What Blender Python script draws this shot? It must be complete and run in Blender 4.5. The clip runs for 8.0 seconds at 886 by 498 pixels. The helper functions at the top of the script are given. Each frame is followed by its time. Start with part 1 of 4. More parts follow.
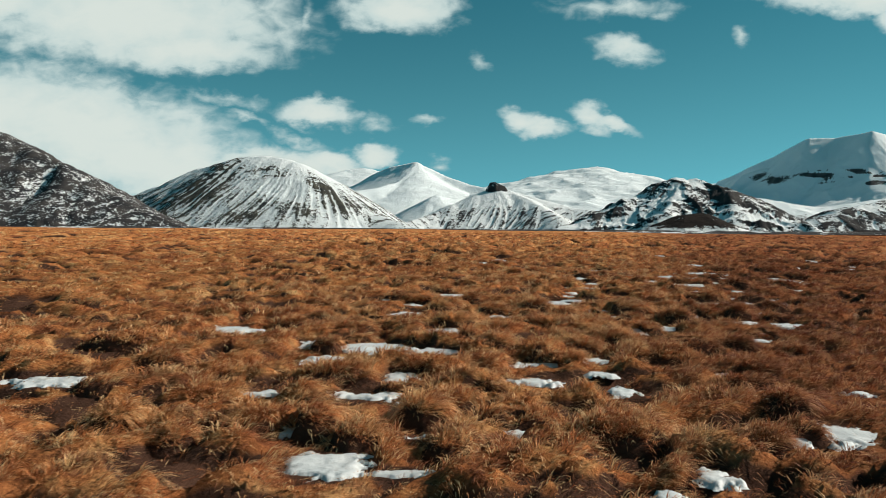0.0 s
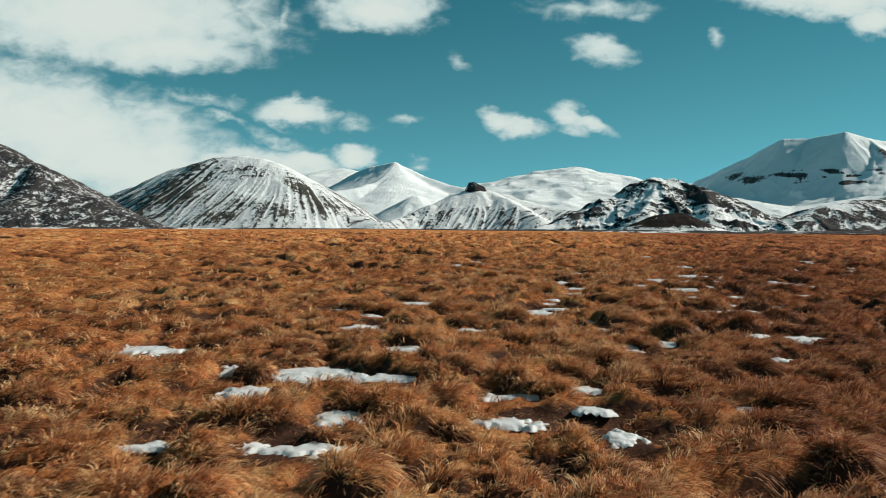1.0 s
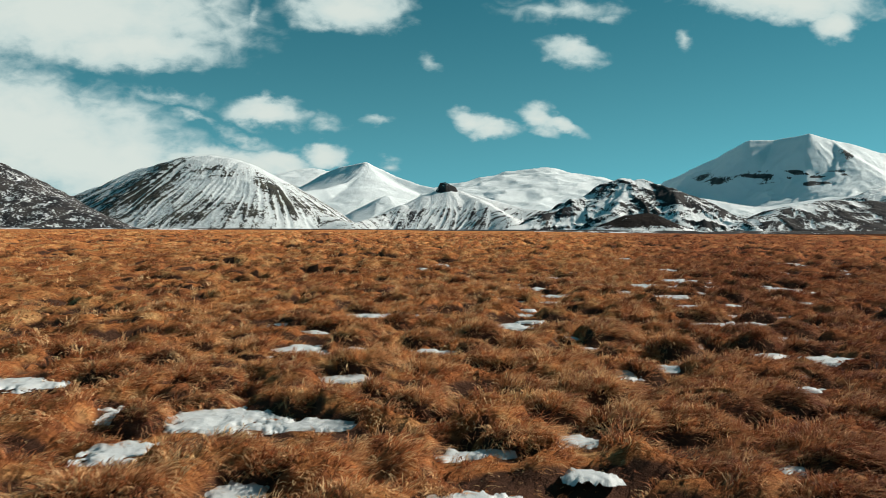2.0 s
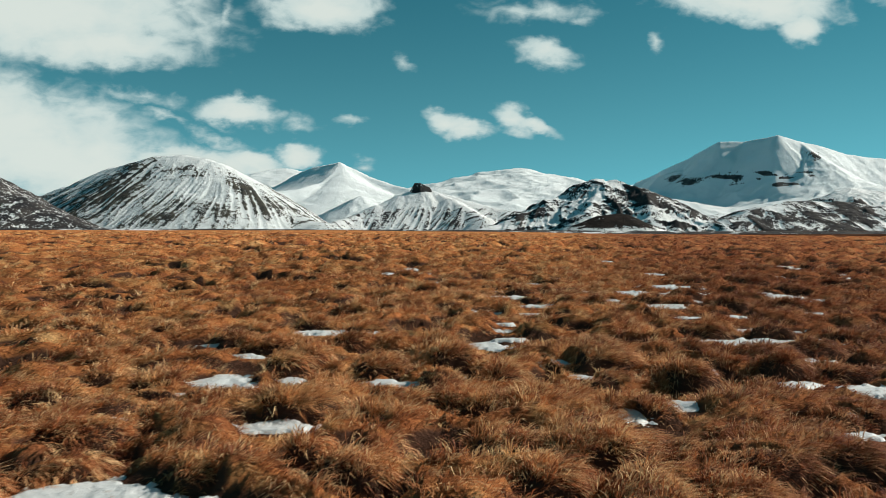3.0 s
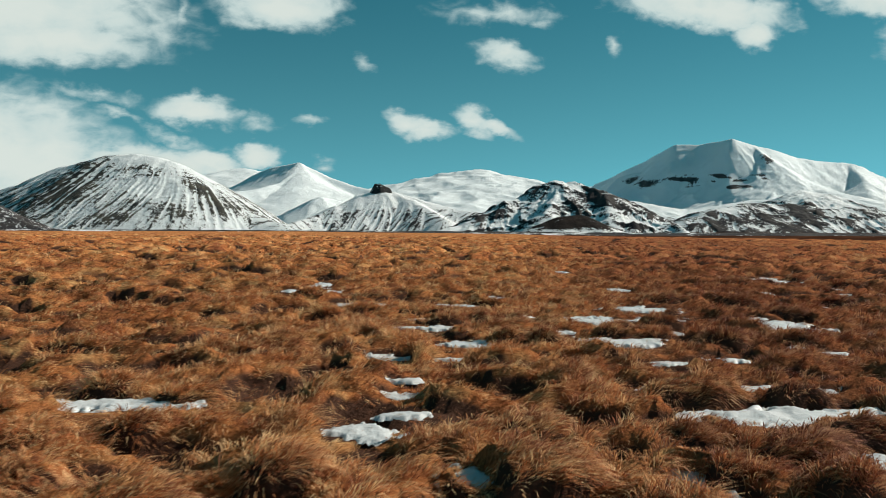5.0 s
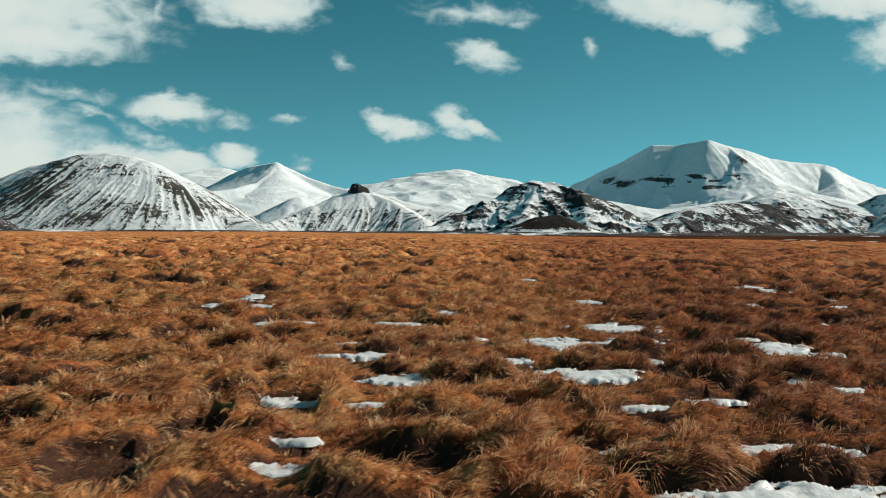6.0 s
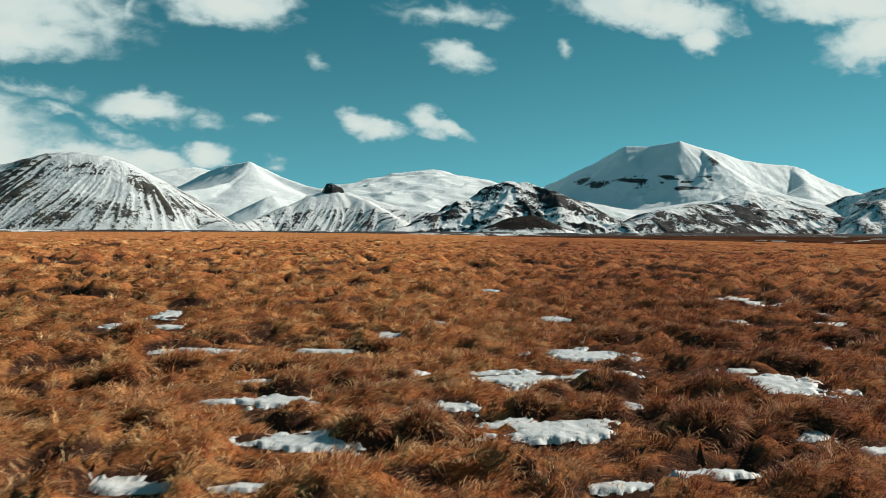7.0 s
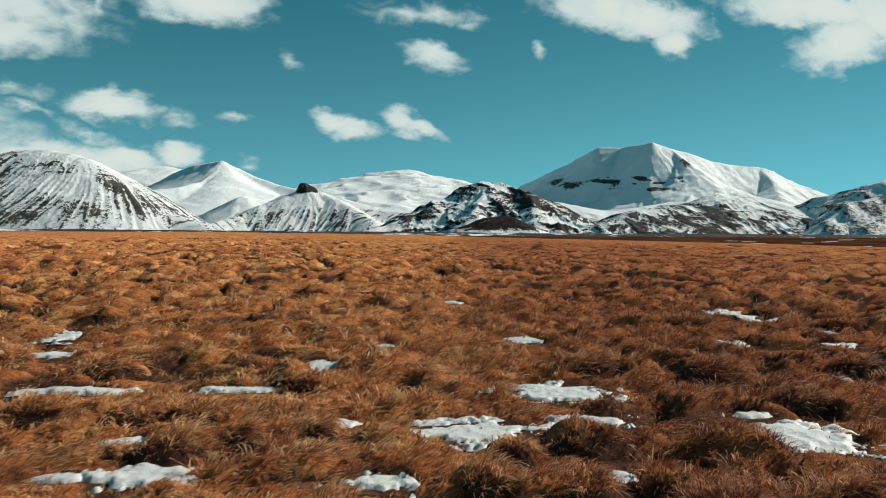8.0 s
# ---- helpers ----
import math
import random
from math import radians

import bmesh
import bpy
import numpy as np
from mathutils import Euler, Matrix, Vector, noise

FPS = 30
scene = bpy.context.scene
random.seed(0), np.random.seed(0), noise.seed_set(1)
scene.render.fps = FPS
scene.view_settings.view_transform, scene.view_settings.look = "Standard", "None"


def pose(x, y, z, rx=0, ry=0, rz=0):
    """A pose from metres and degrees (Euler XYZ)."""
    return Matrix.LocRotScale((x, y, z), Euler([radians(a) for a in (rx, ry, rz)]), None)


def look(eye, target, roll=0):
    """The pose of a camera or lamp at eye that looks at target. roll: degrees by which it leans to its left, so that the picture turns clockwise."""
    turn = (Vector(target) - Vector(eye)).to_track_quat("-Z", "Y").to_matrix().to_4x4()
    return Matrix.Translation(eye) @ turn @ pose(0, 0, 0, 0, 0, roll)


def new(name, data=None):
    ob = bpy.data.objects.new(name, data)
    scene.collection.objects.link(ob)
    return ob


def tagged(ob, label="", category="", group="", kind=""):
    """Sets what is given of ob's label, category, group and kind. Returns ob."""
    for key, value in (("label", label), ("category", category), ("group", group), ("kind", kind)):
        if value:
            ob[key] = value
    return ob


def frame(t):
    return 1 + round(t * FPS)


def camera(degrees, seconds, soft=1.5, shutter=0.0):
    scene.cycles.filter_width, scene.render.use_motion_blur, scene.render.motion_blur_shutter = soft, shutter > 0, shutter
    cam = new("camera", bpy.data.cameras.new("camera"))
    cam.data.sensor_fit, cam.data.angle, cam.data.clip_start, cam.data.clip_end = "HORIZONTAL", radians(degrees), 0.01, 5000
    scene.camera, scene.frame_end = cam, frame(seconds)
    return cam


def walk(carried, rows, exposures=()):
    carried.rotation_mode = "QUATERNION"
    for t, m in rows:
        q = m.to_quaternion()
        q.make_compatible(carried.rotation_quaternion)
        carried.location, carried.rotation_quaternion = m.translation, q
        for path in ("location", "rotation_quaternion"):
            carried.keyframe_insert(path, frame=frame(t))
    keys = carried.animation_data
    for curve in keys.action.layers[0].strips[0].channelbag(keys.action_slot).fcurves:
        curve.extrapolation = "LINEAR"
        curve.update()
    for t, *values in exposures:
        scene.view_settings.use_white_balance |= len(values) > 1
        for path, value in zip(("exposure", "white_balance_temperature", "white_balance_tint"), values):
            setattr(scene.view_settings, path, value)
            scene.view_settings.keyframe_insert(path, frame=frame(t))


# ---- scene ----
cam = camera(60.8, 8.0, soft=0.6, shutter=0.35)
# seconds, eye x y z in metres, yaw, pitch, lean in degrees
PATH = [
    (0.0, 0.000, 0.000, 2.199, 0.000, -1.843, -0.300),
    (0.5, 0.138, 1.036, 2.181, -0.655, -1.831, -0.257),
    (1.0, 0.302, 2.102, 2.166, -1.574, -1.828, -0.180),
    (1.5, 0.457, 3.175, 2.152, -2.657, -1.816, -0.164),
    (3.0, 0.866, 6.164, 2.160, -5.690, -1.762, -0.129),
    (3.5, 1.121, 7.132, 2.164, -6.495, -1.741, -0.122),
    (4.0, 1.440, 8.072, 2.180, -7.238, -1.715, -0.154),
    (4.5, 1.806, 9.036, 2.218, -7.948, -1.690, -0.221),
    (6.0, 3.146, 11.954, 2.349, -10.325, -1.669, -0.241),
    (6.5, 3.605, 12.916, 2.400, -11.263, -1.667, -0.278),
    (7.0, 4.030, 13.869, 2.456, -12.222, -1.646, -0.304),
    (7.5, 4.427, 14.807, 2.506, -13.156, -1.629, -0.366),
    (8.0, 4.815, 15.757, 2.545, -14.165, -1.622, -0.423),
]
walk(cam, [(t, pose(x, y, z, 90 + pitch, 0, yaw) @ pose(0, 0, 0, 0, 0, -lean)) for t, x, y, z, yaw, pitch, lean in PATH])
scene.view_settings.exposure = 0.0

# ---- sun and sky ----
SUN_AZIMUTH, SUN_HEIGHT = 77.0, 29.5  # degrees: clockwise from the +y axis, above the horizon
toward_sun = Vector((math.sin(radians(SUN_AZIMUTH)) * math.cos(radians(SUN_HEIGHT)),
                     math.cos(radians(SUN_AZIMUTH)) * math.cos(radians(SUN_HEIGHT)), math.sin(radians(SUN_HEIGHT))))
sun = new("sun", bpy.data.lights.new("sun", "SUN"))
sun.data.energy, sun.data.angle, sun.data.color = 6.1, radians(0.55), (1.0, 0.92, 0.80)
sun.matrix_basis = look(toward_sun * 50, (0, 0, 0))


class Nodes:
    """Short hand for building a node tree."""

    def __init__(self, tree):
        self.tree = tree

    def node(self, kind, inputs=(), operation="", interpolation="", mapping="", attribute="", clamp=False):
        n = self.tree.nodes.new(kind)
        if operation:
            n.operation = operation
        if interpolation:
            n.interpolation_type = interpolation
        if mapping:
            n.vector_type = mapping
        if attribute:
            n.attribute_name = attribute
        if clamp:
            n.use_clamp = True
        for key, value in dict(inputs).items():
            if isinstance(value, bpy.types.NodeSocket):
                self.tree.links.new(value, n.inputs[key])
            else:
                n.inputs[key].default_value = value
        return n

    def math(self, op, a, b=0.0, c=0.0, clamp=False):
        return self.node("ShaderNodeMath", {0: a, 1: b, 2: c}, operation=op, clamp=clamp).outputs[0]

    def ramp(self, value, low, high, out_low=0.0, out_high=1.0):
        return self.node("ShaderNodeMapRange", {0: value, 1: low, 2: high, 3: out_low, 4: out_high}, interpolation="SMOOTHSTEP").outputs[0]

    def mix(self, amount, a, b, blend="MIX"):
        n = self.tree.nodes.new("ShaderNodeMix")
        n.data_type, n.blend_type = "RGBA", blend
        for key, value in ((0, amount), (6, a), (7, b)):
            if isinstance(value, bpy.types.NodeSocket):
                self.tree.links.new(value, n.inputs[key])
            else:
                n.inputs[key].default_value = value if key == 0 else (*value, 1)
        return n.outputs[2]

    def noise(self, vector, scale, detail=4.0, rough=0.55, warp=0.0):
        return self.node("ShaderNodeTexNoise", {"Vector": vector, "Scale": scale, "Detail": detail, "Roughness": rough, "Distortion": warp}).outputs[0]


# cloud banks: middle across and up (tangents of the angles from the +y axis), half width, half height, tilt
CLOUD_BANKS = [
    (-0.412, 0.271, 0.229, 0.069, -4), (-0.338, 0.225, 0.120, 0.030, 0), (-0.612, 0.292, 0.130, 0.040, 0), (-0.629, 0.144, 0.245, 0.084, -6),
    (-0.481, 0.126, 0.224, 0.071, -9), (-0.414, 0.090, 0.221, 0.062, -12), (-0.339, 0.068, 0.195, 0.042, -6), (-0.227, 0.079, 0.128, 0.026, 0),
    (-0.145, 0.080, 0.051, 0.018, -12), (-0.089, 0.093, 0.034, 0.017, 8), (-0.168, 0.144, 0.054, 0.021, -5), (-0.060, 0.283, 0.085, 0.032, 0),
    (0.524, 0.310, 0.132, 0.031, -4), (0.602, 0.277, 0.038, 0.026, 0), (0.839, 0.342, 0.170, 0.034, 0), (0.898, 0.294, 0.099, 0.043, 18),
    (0.998, 0.341, 0.138, 0.055, 0),
]
CLOUD_PUFFS = [
    (0.241, 0.231, 0.046, 0.021, -10), (0.106, 0.137, 0.036, 0.017, -18), (0.130, 0.128, 0.038, 0.013, 0), (0.196, 0.143, 0.031, 0.017, -24),
    (0.222, 0.134, 0.040, 0.011, -16),
]
CLOUD_WISPS = [
    (-0.198, 0.114, 0.093, 0.010, -22), (-0.257, 0.137, 0.056, 0.009, -16), (-0.089, 0.131, 0.027, 0.014, 0), (0.241, 0.125, 0.025, 0.008, -8),
    (0.046, 0.214, 0.015, 0.015, 0), (-0.021, 0.138, 0.024, 0.010, 0), (-0.007, 0.080, 0.019, 0.013, -10), (0.391, 0.253, 0.013, 0.019, 0),
    (-0.182, 0.268, 0.014, 0.037, -12), (0.225, 0.287, 0.086, 0.021, 0), (0.281, 0.276, 0.024, 0.014, 0), (-0.287, 0.162, 0.073, 0.011, -8),
]


def make_world():
    world = bpy.data.worlds.new("world")
    scene.world = world
    world.use_nodes = True
    world.node_tree.nodes.clear()
    n = Nodes(world.node_tree)
    way = n.node("ShaderNodeTexCoord").outputs["Generated"]
    xyz = n.node("ShaderNodeSeparateXYZ", {0: way})
    air = n.node("ShaderNodeTexSky")
    air.sky_type, air.sun_disc = "NISHITA", False
    air.sun_elevation, air.sun_rotation = radians(SUN_HEIGHT), radians(SUN_AZIMUTH)
    air.altitude, air.air_density, air.dust_density, air.ozone_density = 200.0, 1.0, 0.0, 1.5
    sky = air.outputs[0]
    # the clear, cold blue-green of this air: the sky's own brightness in two tones
    bright = n.node("ShaderNodeRGBToBW", {0: sky}).outputs[0]
    tone = n.mix(n.ramp(xyz.outputs[2], 0.0, 0.38), SKY_LOW, SKY_HIGH)
    bright = n.math("POWER", bright, 0.75)
    sky = n.mix(1.0, tone, n.node("ShaderNodeCombineXYZ", {0: bright, 1: bright, 2: bright}).outputs[0], "MULTIPLY")
    # flatten the view ahead so that the banks keep their places
    ahead = n.math("MAXIMUM", xyz.outputs[1], 0.12)
    u, v = n.math("DIVIDE", xyz.outputs[0], ahead), n.math("DIVIDE", xyz.outputs[2], ahead)
    flat = n.node("ShaderNodeCombineXYZ", {0: u, 1: v, 2: 0.0}).outputs[0]
    wide = n.node("ShaderNodeVectorMath", {0: flat, 1: (1.0, 1.7, 1.0)}, operation="MULTIPLY").outputs[0]
    sway = n.node("ShaderNodeTexNoise", {"Vector": wide, "Scale": 22.0, "Detail": 6.0, "Roughness": 0.55}).outputs[1]
    sway = n.node("ShaderNodeVectorMath", {0: sway, 1: (0.5, 0.5, 0.5)}, operation="SUBTRACT").outputs[0]
    sway = n.node("ShaderNodeVectorMath", {0: sway, "Scale": 0.042}, operation="SCALE").outputs[0]
    bent = n.node("ShaderNodeVectorMath", {0: flat, 1: sway}, operation="ADD").outputs[0]
    field = -1.0
    for number, (cx, cy, rx, ry, tilt) in enumerate(CLOUD_BANKS + CLOUD_PUFFS + CLOUD_WISPS):
        solid = number < len(CLOUD_BANKS + CLOUD_PUFFS)
        local = n.node("ShaderNodeMapping", {"Vector": bent, "Location": (cx, cy, 0), "Rotation": (0, 0, radians(tilt)), "Scale": (rx, ry, 1)}, mapping="TEXTURE").outputs[0]
        away = n.node("ShaderNodeVectorMath", {0: local}, operation="LENGTH").outputs["Value"]
        field = n.math("MAXIMUM", field, n.math("MULTIPLY_ADD", away, *((-1.35, 1.35) if number < len(CLOUD_BANKS) else (-1.0, 0.95) if solid else (-0.55, 0.30))))
    # past the view the sky carries the same kind of broken cloud
    elsewhere = n.math("SUBTRACT", n.noise(way, 2.2, 3.0), 0.70)
    elsewhere = n.math("MULTIPLY", elsewhere, 3.0)
    field = n.math("MAXIMUM", field, n.math("SUBTRACT", elsewhere, n.ramp(xyz.outputs[1], 0.25, 0.6, 0.0, 4.0)))
    billow, puff, fine = n.noise(wide, 9.0, 6.0, 0.55, 0.3), n.noise(wide, 26.0, 4.0, 0.52, 0.4), n.noise(wide, 95.0, 5.0, 0.6)
    edge = n.math("ADD", n.math("ADD", field, 0.12), n.math("MULTIPLY", n.math("SUBTRACT", billow, 0.5), 0.7))
    edge = n.math("ADD", edge, n.math("MULTIPLY", n.math("SUBTRACT", puff, 0.5), 1.05))
    edge = n.math("ADD", edge, n.math("MULTIPLY", n.math("SUBTRACT", fine, 0.5), 0.10))
    cover = n.ramp(edge, -0.16, 0.62)
    cover = n.math("MULTIPLY", cover, n.ramp(xyz.outputs[2], -0.03, 0.01))
    body = n.ramp(n.math("ADD", edge, n.math("MULTIPLY", n.noise(wide, 5.0, 5.0), 0.5)), 0.2, 1.5)
    cloud = n.mix(body, CLOUD_THIN, CLOUD_THICK)
    colour = n.mix(n.math("MULTIPLY", cover, 0.97), n.mix(1.0, sky, (SKY_STRENGTH,) * 3, "MULTIPLY"), cloud)
    glow = n.node("ShaderNodeBackground", {0: colour, 1: 1.0}).outputs[0]
    n.node("ShaderNodeOutputWorld", {0: glow})


SKY_LOW, SKY_HIGH, SKY_STRENGTH = (0.36, 1.30, 1.55), (0.15, 0.94, 1.30), 0.076
CLOUD_THIN, CLOUD_THICK = (0.50, 0.65, 0.65), (0.70, 0.77, 0.72)
make_world()


# ---- noise for terrain ----
def hashed(ix, iy, seed):
    k = (ix.astype(np.int64) * 374761393 + iy.astype(np.int64) * 668265263 + seed * 1274126177) & 0xFFFFFFFF
    k = ((k ^ (k >> 13)) * 1274126177) & 0xFFFFFFFF
    return ((k ^ (k >> 16)) & 0xFFFF) / 65535.0


def value_noise(x, y, seed=0):
    ix, iy = np.floor(x), np.floor(y)
    fx, fy = x - ix, y - iy
    fx, fy = fx * fx * fx * (fx * (fx * 6 - 15) + 10), fy * fy * fy * (fy * (fy * 6 - 15) + 10)
    a, b = hashed(ix, iy, seed), hashed(ix + 1, iy, seed)
    c, d = hashed(ix, iy + 1, seed), hashed(ix + 1, iy + 1, seed)
    return (a + (b - a) * fx) * (1 - fy) + (c + (d - c) * fx) * fy


def fbm(x, y, octaves=4, seed=0, gain=0.5):
    total, size, norm = 0.0, 1.0, 0.0
    for k in range(octaves):
        total = total + size * value_noise(x * 2 ** k + 17.3 * k, y * 2 ** k - 9.1 * k, seed + k)
        norm, size = norm + size, size * gain
    return total / norm


def ridged(x, y, octaves=4, seed=0):
    total, size, norm = 0.0, 1.0, 0.0
    for k in range(octaves):
        total = total + size * (1 - np.abs(2 * value_noise(x * 2 ** k + 5.7 * k, y * 2 ** k + 3.3 * k, seed + k) - 1))
        norm, size = norm + size, size * 0.5
    return total / norm


# ---- lie of the land ----
# (x, y, length, width, turn) of the old snow left in the hollows
SNOW_A = [
    (1.78, 5.70, 0.13, 0.16, 0), (2.24, 6.14, 0.19, 0.41, 0), (-0.36, 6.14, 0.32, 0.18, 4), (-0.98, 6.27, 0.52, 0.56, 2),
    (3.37, 7.07, 0.17, 0.27, 7), (-0.12, 7.07, 0.32, 0.13, 4), (-1.45, 7.18, 0.13, 0.29, 9), (0.81, 7.24, 0.36, 0.18, 0),
    (3.87, 7.35, 0.51, 0.60, 2), (-2.28, 7.80, 0.40, 0.16, 3), (0.70, 7.88, 0.21, 0.22, 0), (-0.82, 8.51, 0.87, 0.28, -1),
    (0.51, 8.53, 0.16, 0.22, -3), (-1.98, 8.54, 0.32, 0.25, -3), (5.01, 8.90, 0.18, 0.25, 7), (2.13, 8.90, 0.27, 0.34, 5),
    (-4.60, 9.01, 0.93, 0.49, 3), (1.05, 9.32, 0.51, 0.29, -0), (-0.53, 9.38, 0.25, 0.54, 5),
]
SNOW_B = [
    (2.08, 9.78, 0.18, 0.22, -3), (3.68, 9.84, 0.21, 0.22, -3), (1.21, 10.26, 0.39, 0.29, 3), (-1.58, 10.44, 0.35, 0.53, 4),
    (2.12, 10.62, 0.26, 0.34, 2), (0.02, 11.12, 0.50, 0.35, 5), (2.98, 11.29, 0.19, 0.20, 4), (-1.00, 11.30, 0.93, 0.71, 5),
    (-2.04, 11.39, 0.25, 0.56, 5), (3.78, 11.87, 0.39, 0.10, -3), (5.14, 12.35, 0.29, 0.24, 2), (-3.51, 12.69, 0.65, 0.57, 6),
    (0.04, 12.87, 0.54, 0.32, -2), (5.45, 13.01, 0.20, 0.28, -0), (-1.43, 13.06, 0.28, 0.20, -2), (3.35, 13.09, 0.23, 0.41, -6),
    (3.96, 13.36, 0.33, 0.35, -3), (6.50, 13.88, 0.78, 0.44, 2), (-1.21, 13.95, 0.68, 0.17, -5),
]
SNOW_C = [
    (5.61, 14.14, 0.35, 0.38, -4), (1.17, 14.38, 0.62, 0.30, -4), (0.03, 14.52, 0.20, 0.24, -8), (-0.71, 14.53, 0.59, 0.56, -4),
    (3.31, 14.57, 0.28, 0.38, -4), (1.60, 14.81, 0.38, 0.20, -5), (4.81, 15.10, 0.32, 0.44, -4), (6.61, 15.22, 0.27, 0.56, -3),
    (3.26, 15.32, 0.27, 0.49, -3), (5.04, 15.80, 0.16, 0.36, -8), (-0.62, 15.90, 0.22, 0.22, -8), (2.49, 16.49, 0.62, 0.40, -4),
    (6.44, 16.63, 1.59, 0.58, -4), (-1.23, 16.63, 0.20, 0.23, -2), (2.90, 16.99, 0.30, 0.20, -4), (0.14, 17.58, 0.99, 0.40, -3),
    (7.22, 17.59, 1.15, 0.29, -8), (2.96, 17.69, 0.40, 0.31, -2), (5.90, 17.79, 0.36, 0.14, -8),
]
SNOW_D = [
    (3.05, 18.38, 0.25, 0.12, -6), (6.55, 19.03, 0.46, 0.18, -6), (7.29, 19.17, 0.48, 0.14, -6), (3.73, 19.41, 0.33, 0.18, -8),
    (9.06, 19.43, 0.35, 0.20, -8), (3.02, 19.58, 0.40, 0.28, -5), (8.89, 19.96, 0.18, 0.32, -11), (4.17, 20.43, 0.67, 0.56, -6),
    (6.56, 20.47, 1.01, 0.54, -6), (7.62, 21.10, 0.13, 0.18, -14), (5.72, 21.35, 0.47, 0.40, -11), (4.01, 21.72, 0.66, 0.50, -10),
    (9.85, 21.72, 0.83, 0.90, -10), (3.40, 21.85, 0.16, 0.17, -6), (6.79, 22.42, 0.98, 0.82, -9), (9.83, 22.47, 0.36, 0.19, -11),
    (8.15, 22.53, 0.57, 0.45, -8), (3.87, 22.64, 0.28, 0.28, -10), (5.64, 22.87, 0.16, 0.22, -6),
]
SNOW_E = [
    (8.18, 23.66, 0.98, 0.85, -9), (12.00, 23.83, 0.26, 0.22, -9), (9.94, 24.22, 0.27, 0.28, -5), (4.68, 24.36, 0.79, 0.25, -8),
    (3.00, 24.59, 0.94, 0.39, -9), (5.68, 25.52, 0.25, 0.55, -9), (13.87, 25.77, 0.44, 0.30, -6), (12.22, 26.18, 0.48, 0.45, -6),
    (2.28, 26.59, 0.35, 0.40, -7), (6.69, 26.70, 0.21, 0.22, -8), (1.45, 26.74, 0.33, 0.40, -4), (14.39, 26.86, 0.49, 0.49, -4),
    (8.92, 26.88, 0.45, 0.51, -6), (2.11, 27.99, 0.32, 0.70, -6), (12.87, 28.68, 0.29, 0.64, -5), (14.13, 28.88, 0.73, 1.23, -5),
    (8.95, 31.31, 0.31, 0.46, -2),
]
SNOW = SNOW_A + SNOW_B + SNOW_C + SNOW_D + SNOW_E

# (x, y, width, height) of the steep near faces of the larger tussocks
TUSSOCKS_A = [
    (-2.46, 6.55, 0.24, 0.16), (0.07, 6.61, 0.27, 0.15), (0.94, 6.64, 0.22, 0.20), (1.65, 6.70, 0.70, 0.28), (2.98, 6.75, 0.30, 0.17),
    (-0.80, 6.75, 0.27, 0.18), (-1.24, 6.98, 0.34, 0.29), (-3.19, 7.04, 0.32, 0.24), (3.67, 7.05, 0.33, 0.18), (-2.23, 7.07, 0.91, 0.17),
    (-0.18, 7.34, 0.30, 0.35), (0.78, 7.44, 0.60, 0.14), (1.74, 7.60, 0.16, 0.17), (3.75, 7.91, 0.30, 0.26), (-2.53, 8.03, 0.35, 0.13),
    (0.52, 8.03, 0.22, 0.15), (-1.46, 8.06, 0.28, 0.13), (-3.94, 8.42, 0.45, 0.18), (-0.48, 8.64, 0.29, 0.13), (0.51, 8.83, 0.24, 0.17),
    (3.74, 8.92, 0.40, 0.18), (-1.32, 9.05, 0.56, 0.24), (-2.57, 9.11, 0.33, 0.14), (-3.72, 9.52, 0.50, 0.27),
]
TUSSOCKS_B = [
    (-0.37, 9.68, 0.20, 0.18), (4.18, 9.75, 0.44, 0.16), (1.62, 10.27, 0.43, 0.17), (3.02, 10.65, 0.92, 0.18), (-1.74, 10.95, 0.31, 0.19),
    (5.28, 11.00, 0.51, 0.14), (-4.82, 11.12, 0.77, 0.19), (2.10, 11.15, 0.35, 0.19), (3.81, 11.28, 0.60, 0.25), (0.75, 11.32, 0.33, 0.23),
    (4.56, 11.36, 0.30, 0.22), (-3.60, 11.37, 0.25, 0.18), (-0.29, 11.42, 0.26, 0.19), (-1.33, 11.52, 0.27, 0.15), (0.41, 11.64, 0.15, 0.31),
    (2.70, 11.70, 0.73, 0.23), (1.98, 11.92, 0.28, 0.18), (-1.52, 12.30, 0.56, 0.22), (-4.54, 12.55, 0.28, 0.19), (5.47, 12.64, 0.37, 0.13),
    (-2.57, 12.79, 0.46, 0.18), (3.47, 12.90, 0.56, 0.15), (2.73, 12.93, 0.16, 0.18), (0.91, 12.94, 0.16, 0.13),
]
